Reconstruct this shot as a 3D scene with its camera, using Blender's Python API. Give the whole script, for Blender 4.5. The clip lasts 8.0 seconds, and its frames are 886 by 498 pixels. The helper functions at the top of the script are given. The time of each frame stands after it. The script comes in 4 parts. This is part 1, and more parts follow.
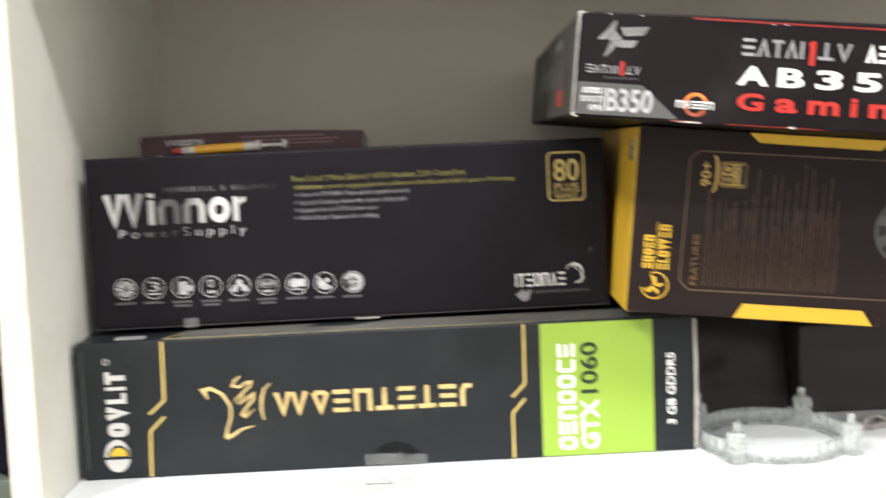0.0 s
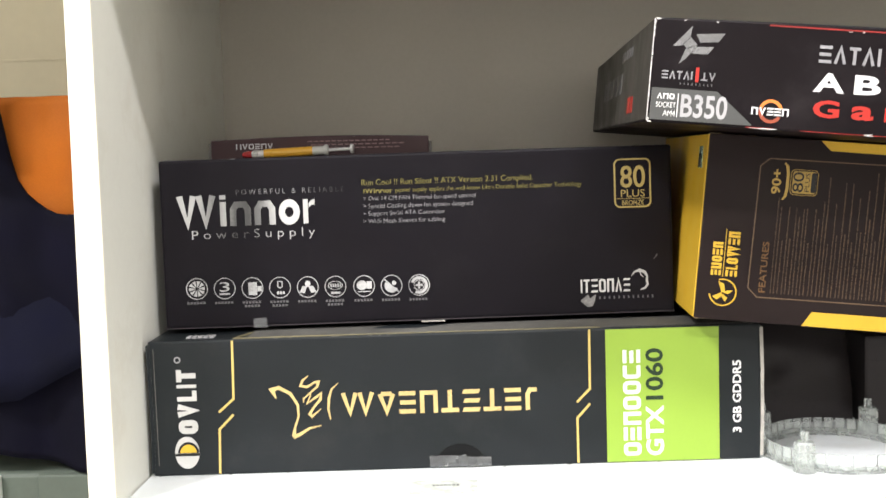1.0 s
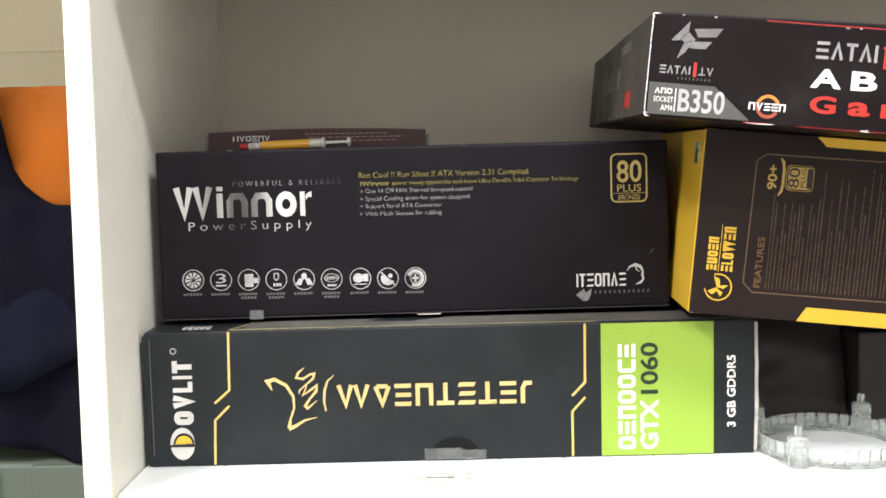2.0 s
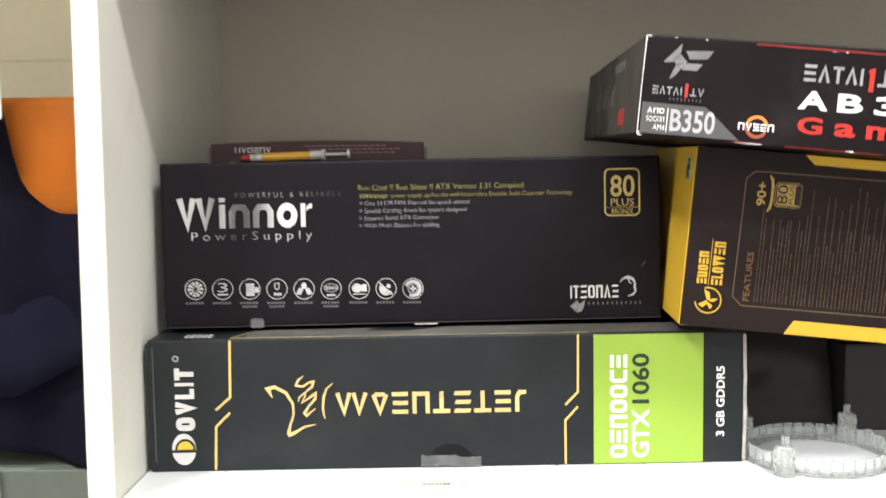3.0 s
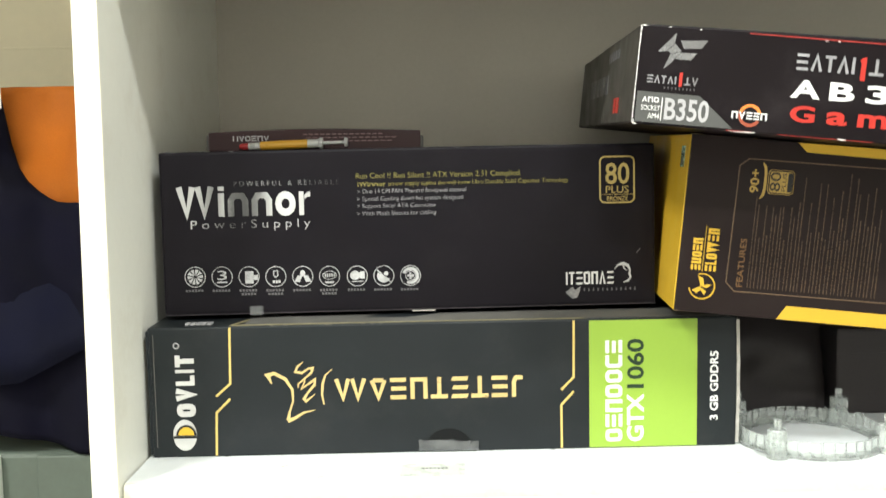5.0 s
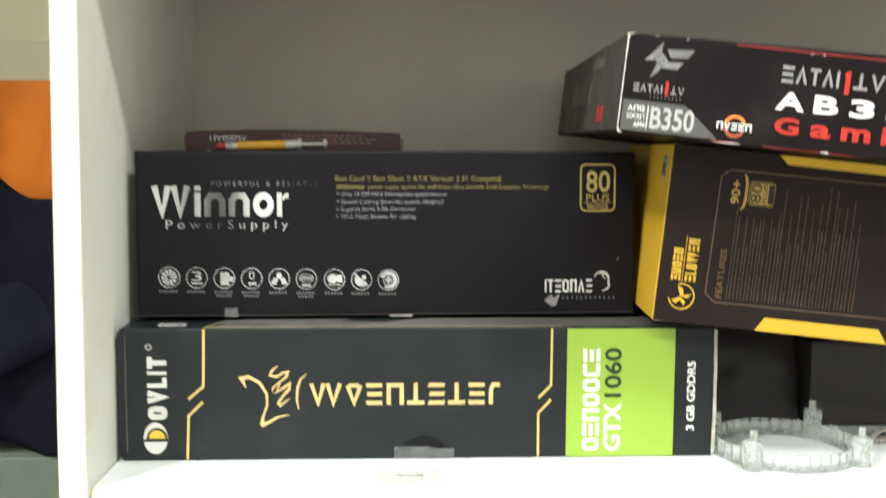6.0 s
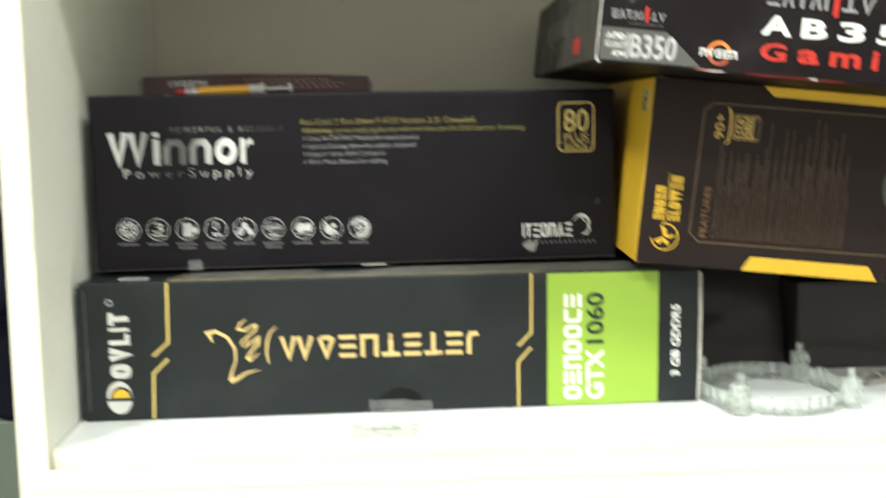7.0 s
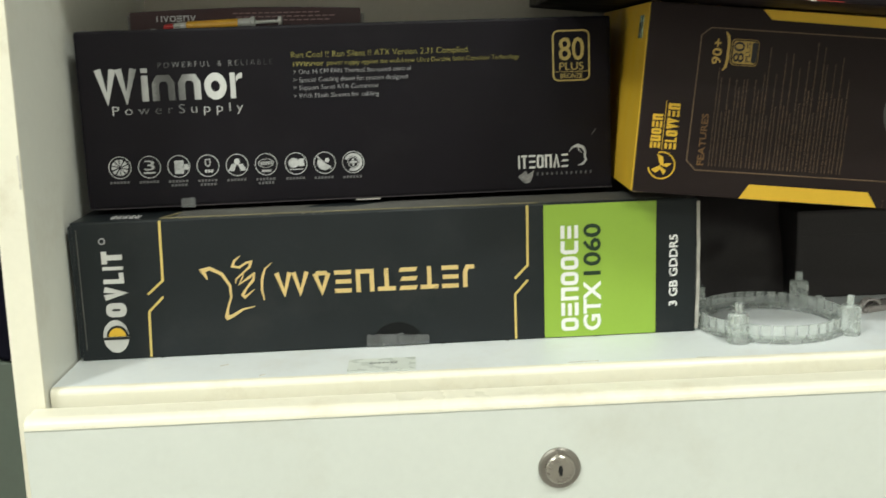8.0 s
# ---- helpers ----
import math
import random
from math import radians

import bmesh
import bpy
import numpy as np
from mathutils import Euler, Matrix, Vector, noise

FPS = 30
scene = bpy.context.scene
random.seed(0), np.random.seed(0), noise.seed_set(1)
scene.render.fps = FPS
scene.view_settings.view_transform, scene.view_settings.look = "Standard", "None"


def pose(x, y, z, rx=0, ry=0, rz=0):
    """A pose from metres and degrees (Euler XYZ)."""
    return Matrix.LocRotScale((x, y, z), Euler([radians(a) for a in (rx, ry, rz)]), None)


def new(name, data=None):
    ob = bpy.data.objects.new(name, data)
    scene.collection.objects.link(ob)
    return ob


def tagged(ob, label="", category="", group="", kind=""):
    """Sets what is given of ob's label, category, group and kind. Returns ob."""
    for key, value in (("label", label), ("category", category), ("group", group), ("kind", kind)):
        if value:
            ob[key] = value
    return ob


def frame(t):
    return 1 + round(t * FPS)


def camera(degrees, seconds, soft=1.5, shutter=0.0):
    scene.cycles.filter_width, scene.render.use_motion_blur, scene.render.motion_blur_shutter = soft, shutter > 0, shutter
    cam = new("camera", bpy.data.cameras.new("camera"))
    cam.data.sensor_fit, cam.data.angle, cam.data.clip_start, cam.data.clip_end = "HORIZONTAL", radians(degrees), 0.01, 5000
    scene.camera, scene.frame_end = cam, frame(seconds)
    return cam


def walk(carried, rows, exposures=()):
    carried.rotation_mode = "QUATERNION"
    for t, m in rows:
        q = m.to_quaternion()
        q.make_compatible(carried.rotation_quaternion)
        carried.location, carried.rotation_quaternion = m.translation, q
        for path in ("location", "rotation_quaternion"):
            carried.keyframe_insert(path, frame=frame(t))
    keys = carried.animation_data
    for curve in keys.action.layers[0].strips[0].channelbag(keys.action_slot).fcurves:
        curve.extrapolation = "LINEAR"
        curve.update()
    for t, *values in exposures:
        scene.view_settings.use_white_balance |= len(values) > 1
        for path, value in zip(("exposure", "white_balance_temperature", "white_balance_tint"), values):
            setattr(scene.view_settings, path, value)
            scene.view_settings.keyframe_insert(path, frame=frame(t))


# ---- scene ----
# ---------------------------------------------------------------- camera
cam = camera(47.3, 8.0, soft=1.5, shutter=1.0)
ROWS = [
    (0.0, -0.0094, -0.0053, 0.1683, -0.87, -5.55, -2.39),
    (0.1, -0.0137, -0.0077, 0.1661, -0.50, -5.01, -2.23),
    (0.2, -0.0174, -0.0077, 0.1662, -0.27, -4.82, -2.05),
    (0.5, -0.0236, -0.0109, 0.1661, 0.58, -4.48, -1.82),
    (1.0, -0.0254, -0.0107, 0.1656, 1.27, -4.85, -1.82),
    (1.5, -0.0270, -0.0105, 0.1638, 1.17, -5.14, -1.79),
    (1.7, -0.0266, -0.0111, 0.1629, 1.22, -5.06, -1.57),
    (2.8, -0.0289, -0.0186, 0.1696, 0.06, -5.09, -0.99),
    (3.0, -0.0283, -0.0247, 0.1703, 0.60, -4.93, -0.92),
    (3.2, -0.0290, -0.0349, 0.1730, 0.47, -4.52, -0.64),
    (3.4, -0.0307, -0.0414, 0.1754, 0.24, -4.38, -0.46),
    (3.5, -0.0317, -0.0394, 0.1758, -0.02, -5.02, -0.41),
    (3.6, -0.0289, -0.0344, 0.1727, 0.05, -5.83, -0.51),
    (3.8, -0.0273, -0.0307, 0.1724, -0.08, -6.11, -0.77),
    (4.0, -0.0253, -0.0276, 0.1714, 0.01, -6.18, -1.04),
    (4.5, -0.0285, -0.0265, 0.1699, 0.21, -6.30, -1.17),
    (4.7, -0.0280, -0.0296, 0.1704, 0.42, -6.13, -1.21),
    (5.8, -0.0383, -0.0317, 0.1757, -1.12, -5.21, 0.16),
    (6.0, -0.0373, -0.0258, 0.1712, -1.64, -5.45, 0.26),
    (6.2, -0.0366, -0.0207, 0.1694, -1.68, -6.07, 0.08),
    (6.5, -0.0361, -0.0154, 0.1685, -1.23, -6.51, -0.40),
    (6.8, -0.0349, -0.0068, 0.1632, -1.64, -7.14, -0.74),
    (7.0, -0.0340, -0.0030, 0.1584, -2.86, -7.51, -0.87),
    (7.2, -0.0322, 0.0007, 0.1567, -3.62, -8.73, -1.04),
    (7.5, -0.0296, 0.0005, 0.1548, -3.51, -9.98, -1.17),
    (7.7, -0.0292, 0.0003, 0.1548, -3.16, -10.53, -1.55),
    (8.0, -0.0290, 0.0009, 0.1525, -2.54, -10.75, -1.85),
]
EXPOSURE = [(0.0, 0.12, 6500, 10), (3.5, 0.12, 6500, 10), (4.5, 0.10, 6550, 2), (6.4, 0.10, 6600, 0), (7.2, -0.05, 6650, -3), (8.0, -0.71, 6650, -4)]
walk(cam, [(t, pose(x, y, z, 90 + pitch, 0, yaw) @ pose(0, 0, 0, 0, 0, roll)) for t, x, y, z, yaw, pitch, roll in ROWS], EXPOSURE)

# ---------------------------------------------------------------- world and lamps
world = bpy.data.worlds.new("room_air")
scene.world = world
world.use_nodes = True
world.node_tree.nodes["Background"].inputs[0].default_value = (0.9, 0.95, 1.0, 1)
world.node_tree.nodes["Background"].inputs[1].default_value = 0.02


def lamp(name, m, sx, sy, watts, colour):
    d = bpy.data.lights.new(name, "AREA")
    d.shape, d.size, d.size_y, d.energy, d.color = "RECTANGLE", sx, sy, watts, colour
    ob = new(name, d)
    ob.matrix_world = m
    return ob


# The third lamp, out of view, is added as fill for the back board.
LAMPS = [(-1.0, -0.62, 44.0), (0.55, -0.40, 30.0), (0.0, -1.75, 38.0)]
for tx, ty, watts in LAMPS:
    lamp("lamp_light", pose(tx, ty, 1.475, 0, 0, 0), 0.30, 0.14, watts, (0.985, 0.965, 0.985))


# ---------------------------------------------------------------- materials
def material(name, colour, rough=0.5, metal=0.0, vary=0.12, scale=40.0, fine=600.0, bump=0.15, dirt=None, dirt_amount=0.0, dirt_scale=14.0,
             trans=0.0, ior=1.45, per_object=0.0, coat=0.0, rough_vary=0.12, shine=0.5):
    """Base colour with broad and fine variation, optional blotches of dirt, uneven gloss and fine relief."""
    m = bpy.data.materials.new(name)
    m.use_nodes = True
    nt = m.node_tree
    b = nt.nodes["Principled BSDF"]

    def node(kind, **values):
        n = nt.nodes.new(kind)
        for k, v in values.items():
            n.inputs[k].default_value = v
        return n

    tc = node("ShaderNodeTexCoord")
    broad = node("ShaderNodeTexNoise", Scale=scale, Detail=4.0)
    grain = node("ShaderNodeTexNoise", Scale=fine, Detail=3.0)
    for n in (broad, grain):
        nt.links.new(tc.outputs["Object"], n.inputs["Vector"])
    mixed = node("ShaderNodeMix")
    mixed.data_type = "FLOAT"
    mixed.inputs[0].default_value = 0.35
    nt.links.new(broad.outputs[0], mixed.inputs[2])
    nt.links.new(grain.outputs[0], mixed.inputs[3])
    ramp = node("ShaderNodeMapRange")
    for k, v in ((1, 0.3), (2, 0.7), (3, 1 - vary), (4, 1 + vary)):
        ramp.inputs[k].default_value = v
    nt.links.new(mixed.outputs[0], ramp.inputs[0])
    tint = node("ShaderNodeVectorMath")
    tint.operation = "SCALE"
    tint.inputs[0].default_value = colour
    nt.links.new(ramp.outputs[0], tint.inputs["Scale"])
    out = tint.outputs[0]
    if per_object:
        info = node("ShaderNodeObjectInfo")
        pr = node("ShaderNodeMapRange")
        pr.inputs[3].default_value, pr.inputs[4].default_value = 1 - per_object, 1 + per_object
        nt.links.new(info.outputs["Random"], pr.inputs[0])
        t2 = node("ShaderNodeVectorMath")
        t2.operation = "SCALE"
        nt.links.new(out, t2.inputs[0])
        nt.links.new(pr.outputs[0], t2.inputs["Scale"])
        out = t2.outputs[0]
    if dirt:
        stain = node("ShaderNodeTexNoise", Scale=dirt_scale, Detail=8.0, Roughness=0.7)
        nt.links.new(tc.outputs["Object"], stain.inputs["Vector"])
        sr = node("ShaderNodeMapRange")
        for k, v in ((1, 0.52), (2, 0.72), (3, 0.0), (4, dirt_amount)):
            sr.inputs[k].default_value = v
        nt.links.new(stain.outputs[0], sr.inputs[0])
        mix = node("ShaderNodeMix")
        mix.data_type = "RGBA"
        nt.links.new(sr.outputs[0], mix.inputs[0])
        nt.links.new(out, mix.inputs[6])
        mix.inputs[7].default_value = (*dirt, 1)
        out = mix.outputs[2]
    nt.links.new(out, b.inputs["Base Color"])
    rr = node("ShaderNodeMapRange")
    for k, v in ((1, 0.3), (2, 0.7), (3, max(0.03, rough - rough_vary)), (4, min(1.0, rough + rough_vary))):
        rr.inputs[k].default_value = v
    nt.links.new(broad.outputs[0], rr.inputs[0])
    nt.links.new(rr.outputs[0], b.inputs["Roughness"])
    b.inputs["Metallic"].default_value = metal
    b.inputs["Transmission Weight"].default_value = trans
    b.inputs["IOR"].default_value = ior
    b.inputs["Specular IOR Level"].default_value = shine
    b.inputs["Coat Weight"].default_value = coat
    if bump:
        bp = node("ShaderNodeBump", Strength=bump, Distance=0.0006)
        nt.links.new(mixed.outputs[0], bp.inputs["Height"])
        nt.links.new(bp.outputs[0], b.inputs["Normal"])
    return m


LAMINATE = material("white_laminate", (0.79, 0.79, 0.715), 0.42, vary=0.03, scale=9, fine=220, bump=0.06, dirt=(0.56, 0.51, 0.40), dirt_amount=0.32, dirt_scale=19)
SHELF_BOARD = material("white_shelf_laminate", (0.745, 0.775, 0.775), 0.42, vary=0.03, scale=9, fine=220, bump=0.06, dirt=(0.56, 0.51, 0.42), dirt_amount=0.28, dirt_scale=19)
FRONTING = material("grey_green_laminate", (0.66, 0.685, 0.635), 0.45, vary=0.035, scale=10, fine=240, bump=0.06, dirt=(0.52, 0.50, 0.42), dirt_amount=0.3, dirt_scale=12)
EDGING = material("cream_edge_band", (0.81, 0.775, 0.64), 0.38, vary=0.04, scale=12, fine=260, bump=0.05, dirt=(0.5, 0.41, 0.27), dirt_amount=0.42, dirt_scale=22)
BACKING = material("grey_backing_board", (0.52, 0.485, 0.42), 0.6, vary=0.05, scale=7, fine=300, bump=0.10, dirt=(0.4, 0.36, 0.3), dirt_amount=0.2, dirt_scale=5)
PAINT = material("beige_wall_paint", (0.74, 0.685, 0.53), 0.7, vary=0.04, scale=5, fine=150, bump=0.2, dirt=(0.45, 0.4, 0.3), dirt_amount=0.2, dirt_scale=4)
ROOM = material("room_wall_paint", (0.70, 0.69, 0.66), 0.8, vary=0.04, scale=2, fine=90, bump=0.1)
FLOORING = material("room_floor_tile", (0.34, 0.32, 0.30), 0.45, vary=0.1, scale=3, fine=60, bump=0.05)
CARD_SLATE = material("slate_black_print", (0.0146, 0.0176, 0.0194), 0.40, shine=0.25, vary=0.10, scale=30, fine=900, bump=0.05, dirt=(0.055, 0.055, 0.052), dirt_amount=0.2, dirt_scale=18)
CARD_BLACK = material("plum_black_print", (0.0063, 0.0050, 0.0072), 0.46, shine=0.14, vary=0.10, scale=26, fine=900, bump=0.05, dirt=(0.030, 0.027, 0.027), dirt_amount=0.12, dirt_scale=20)
CARD_BROWN = material("brown_black_print", (0.0190, 0.0124, 0.0120), 0.44, shine=0.18, vary=0.10, scale=26, fine=900, bump=0.05, dirt=(0.035, 0.03, 0.024), dirt_amount=0.14, dirt_scale=20)
CARD_NIGHT = material("dark_plum_print", (0.0062, 0.0037, 0.0048), 0.44, shine=0.17, vary=0.12, scale=24, fine=700, bump=0.05, dirt=(0.07, 0.06, 0.06), dirt_amount=0.15, dirt_scale=24)
DUST = material("dusty_slate_print", (0.105, 0.102, 0.092), 0.6, vary=0.35, scale=22, fine=500, bump=0.1, dirt=(0.17, 0.165, 0.145), dirt_amount=0.5, dirt_scale=40)
CARD_COAL = material("flat_black_card", (0.031, 0.0265, 0.027), 0.6, shine=0.4, vary=0.15, scale=20, fine=500, bump=0.12)
CARD_WINE = material("maroon_print", (0.030, 0.0088, 0.0098), 0.42, shine=0.3, vary=0.12, scale=30, fine=700, bump=0.05)
RAW_BOARD = material("worn_grey_board_edge", (0.42, 0.40, 0.36), 0.85, vary=0.3, scale=120, fine=900, bump=0.4)
WORN_WHITE = material("scuffed_white_paper", (0.75, 0.73, 0.70), 0.9, vary=0.2, scale=300, fine=1200, bump=0.4)
GREEN = material("lime_green_print", (0.275, 0.425, 0.052), 0.45, vary=0.03, scale=30, fine=700, bump=0.04)
YELLOW = material("yellow_print", (0.73, 0.455, 0.038), 0.42, vary=0.05, scale=30, fine=700, bump=0.04)
WHITE_INK = material("white_ink", (0.80, 0.80, 0.78), 0.5, vary=0.04, scale=60, fine=900, bump=0.0)
GREY_INK = material("pale_grey_ink", (0.42, 0.415, 0.42), 0.5, vary=0.10, scale=60, fine=900, bump=0.0)
DIM_INK = material("dim_grey_ink", (0.10, 0.097, 0.10), 0.5, vary=0.15, scale=90, fine=900, bump=0.0)


def gleam_foil(name, colour, stops, rough=0.35, metal=0.3):
    """Foil with its gleam painted into the base colour along the carton; stops: (distance along the front in metres,
    strength).
    """
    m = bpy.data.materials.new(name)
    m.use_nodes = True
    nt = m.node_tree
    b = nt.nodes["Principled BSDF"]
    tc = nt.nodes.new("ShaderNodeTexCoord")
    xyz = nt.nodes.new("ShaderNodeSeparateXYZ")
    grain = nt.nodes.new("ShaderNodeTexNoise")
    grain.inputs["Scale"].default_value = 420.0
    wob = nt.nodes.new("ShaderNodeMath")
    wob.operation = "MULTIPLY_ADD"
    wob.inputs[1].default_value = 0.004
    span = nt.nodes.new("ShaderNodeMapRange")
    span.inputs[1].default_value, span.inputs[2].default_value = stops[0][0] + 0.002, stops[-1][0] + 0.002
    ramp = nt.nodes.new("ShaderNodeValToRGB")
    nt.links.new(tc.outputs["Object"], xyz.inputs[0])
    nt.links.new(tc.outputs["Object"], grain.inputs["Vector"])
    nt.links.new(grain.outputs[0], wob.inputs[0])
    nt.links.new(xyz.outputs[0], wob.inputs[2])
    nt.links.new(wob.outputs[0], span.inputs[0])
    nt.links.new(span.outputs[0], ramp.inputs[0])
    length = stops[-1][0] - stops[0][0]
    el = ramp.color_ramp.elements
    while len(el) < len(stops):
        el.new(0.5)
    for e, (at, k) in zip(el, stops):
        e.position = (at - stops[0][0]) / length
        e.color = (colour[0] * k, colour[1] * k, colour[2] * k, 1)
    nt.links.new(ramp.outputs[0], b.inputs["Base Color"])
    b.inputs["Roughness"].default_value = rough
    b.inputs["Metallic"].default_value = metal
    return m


# Stops set the foil's reflections, bright and dark, as colour along each word.
SILVER = gleam_foil("silver_foil", (0.60, 0.60, 0.585), [(0.009, 0.80), (0.020, 0.72), (0.030, 0.30), (0.036, 0.62), (0.041, 0.16), (0.049, 0.10), (0.056, 0.26), (0.066, 0.85), (0.074, 1.0), (0.089, 0.75)])
SILVER_TEXT = gleam_foil("silver_text_foil", (0.56, 0.56, 0.55), [(0.017, 1.0), (0.027, 0.62), (0.034, 0.22), (0.041, 0.12), (0.048, 0.10), (0.056, 0.40), (0.066, 0.95), (0.087, 0.85)])
SILVER_LINE = gleam_foil("silver_line_foil", (0.26, 0.26, 0.26), [(0.042, 0.22), (0.050, 0.6), (0.058, 1.0), (0.080, 0.9), (0.088, 0.4), (0.096, 0.18), (0.104, 0.08)])
GUNMETAL = material("gunmetal_foil", (0.24, 0.24, 0.245), 0.26, metal=0.8, vary=0.25, scale=120, fine=900, bump=0.05)
GOLD = material("gold_foil", (0.80, 0.60, 0.26), 0.34, metal=0.55, vary=0.06, scale=40, fine=700, bump=0.04)
GOLD_INK = material("gold_ink", (0.62, 0.47, 0.14), 0.45, vary=0.06, scale=40, fine=700, bump=0.0)
BADGE_GOLD = material("dim_gold_ink", (0.37, 0.28, 0.09), 0.45, vary=0.1, scale=60, fine=900, bump=0.0)
TEXT_INK = material("silver_text_ink", (0.27, 0.267, 0.275), 0.4, vary=0.4, scale=45, fine=900, bump=0.0)
ICON_INK = material("silver_icon_ink", (0.41, 0.41, 0.405), 0.35, vary=0.45, scale=55, fine=900, bump=0.0)
WORN_INK = material("worn_white_ink", (0.58, 0.575, 0.55), 0.5, vary=0.12, scale=60, fine=900, bump=0.0)
PALE_GOLD = material("pale_gold_line", (0.23, 0.20, 0.11), 0.4, vary=0.3, scale=60, fine=900, bump=0.0)
BADGE_INK = material("deep_gold_ink", (0.50, 0.335, 0.08), 0.42, vary=0.15, scale=80, fine=900, bump=0.0)
OLIVE_INK = material("olive_yellow_ink", (0.225, 0.195, 0.045), 0.5, vary=0.08, scale=60, fine=900, bump=0.0)
BRONZE_INK = material("dull_bronze_ink", (0.076, 0.046, 0.022), 0.5, vary=0.5, scale=200, fine=900, bump=0.0)
FEATURE_INK = material("dull_amber_ink", (0.17, 0.088, 0.028), 0.45, vary=0.2, scale=60, fine=900, bump=0.0)
FRAME_INK = material("dull_gold_line_ink", (0.155, 0.102, 0.055), 0.45, vary=0.3, scale=60, fine=900, bump=0.0)
DARK_INK = material("dark_green_ink", (0.012, 0.034, 0.012), 0.5, vary=0.05, scale=60, fine=900, bump=0.0)
BLACK_INK = material("black_ink", (0.010, 0.010, 0.010), 0.5, vary=0.1, scale=60, fine=900, bump=0.0)
RED_INK = material("red_ink", (0.45, 0.026, 0.017), 0.42, vary=0.05, scale=60, fine=900, bump=0.0)
EDGE_RED = material("dull_red_edge_ink", (0.26, 0.018, 0.014), 0.45, vary=0.3, scale=120, fine=900, bump=0.0)
BRICK_INK = material("brick_red_ink", (0.34, 0.075, 0.035), 0.45, vary=0.15, scale=60, fine=900, bump=0.0)
ORANGE_INK = material("orange_ink", (0.75, 0.22, 0.04), 0.45, vary=0.1, scale=60, fine=900, bump=0.0)
GREY_PANEL = material("steel_grey_print", (0.075, 0.077, 0.073), 0.4, vary=0.06, scale=40, fine=800, bump=0.0)
TAPE = material("clear_tape", (0.42, 0.43, 0.43), 0.10, vary=0.3, scale=90, fine=700, bump=0.5, trans=0.75)
FROST = material("frosted_clear_plastic", (0.93, 0.97, 0.94), 0.24, vary=0.03, scale=80, fine=500, bump=0.12, trans=0.78, ior=1.40, per_object=0.04)
AMBER = material("amber_clear_plastic", (0.60, 0.55, 0.52), 0.3, vary=0.1, scale=80, fine=500, bump=0.1, trans=0.6)
STEEL = material("brushed_nickel", (0.47, 0.445, 0.40), 0.32, metal=1.0, vary=0.08, scale=150, fine=1200, bump=0.12)
STEEL_DARK = material("dark_nickel", (0.34, 0.32, 0.29), 0.36, metal=1.0, vary=0.1, scale=150, fine=1200, bump=0.12)
HOLE = material("keyway_black", (0.008, 0.008, 0.008), 0.7, vary=0.0, bump=0.0)
NAVY = material("navy_cloth", (0.0042, 0.0040, 0.0100), 0.9, shine=0.12, vary=0.30, scale=35, fine=1500, bump=0.6)
# Lighter copy of the navy cloth, for a fold that catches the light.
LIT_NAVY = material("lit_navy_cloth", (0.0056, 0.0061, 0.0150), 0.9, shine=0.12, vary=0.25, scale=35, fine=1500, bump=0.6)
ORANGE = material("orange_cloth", (0.56, 0.155, 0.013), 0.8, vary=0.16, scale=18, fine=1500, bump=0.4)
WHITE_CLOTH = material("white_plastic_sheet", (0.74, 0.74, 0.70), 0.55, vary=0.04, scale=20, fine=300, bump=0.1)
SAGE = material("sage_grey_metal", (0.098, 0.12, 0.097), 0.5, vary=0.08, scale=14, fine=300, bump=0.08, dirt=(0.07, 0.08, 0.06), dirt_amount=0.4)
RED_PLASTIC = material("red_plastic", (0.33, 0.022, 0.022), 0.35, vary=0.05, bump=0.0)
YELLOW_PASTE = material("yellow_label_plastic", (0.60, 0.32, 0.03), 0.35, vary=0.06, scale=150, bump=0.05)
CLEAR_GREY = material("cloudy_plastic", (0.60, 0.60, 0.58), 0.3, vary=0.05, bump=0.0, trans=0.3)
FIXTURE = material("lamp_housing_white", (0.8, 0.8, 0.8), 0.5, vary=0.02, bump=0.0)
DIFFUSER = bpy.data.materials.new("lamp_diffuser")
DIFFUSER.use_nodes = True
DIFFUSER.node_tree.nodes["Principled BSDF"].inputs["Emission Color"].default_value = (1, 0.96, 0.88, 1)
DIFFUSER.node_tree.nodes["Principled BSDF"].inputs["Emission Strength"].default_value = 12.0


# ---------------------------------------------------------------- building helpers
def part(name, bm, mat, parent=None, label="", smooth=False):
    me = bpy.data.meshes.new(name)
    bmesh.ops.recalc_face_normals(bm, faces=bm.faces)
    if smooth:
        for f in bm.faces:
            f.smooth = True
    bm.to_mesh(me)
    bm.free()
    me.materials.append(mat)
    ob = new(name, me)
    if parent:
        ob.parent = parent
    if label:
        tagged(ob, label)
    return ob


def add_box(bm, x0, y0, z0, x1, y1, z1):
    r = bmesh.ops.create_cube(bm, size=1.0, matrix=Matrix.Translation(((x0 + x1) / 2, (y0 + y1) / 2, (z0 + z1) / 2)) @ Matrix.Diagonal((x1 - x0, y1 - y0, z1 - z0, 1)))
    return r["verts"]


def block(x0, y0, z0, x1, y1, z1, bevel=0.0, segments=2):
    bm = bmesh.new()
    add_box(bm, x0, y0, z0, x1, y1, z1)
    if bevel:
        bmesh.ops.bevel(bm, geom=bm.edges[:], offset=bevel, segments=segments, profile=0.5, affect="EDGES")
    return bm


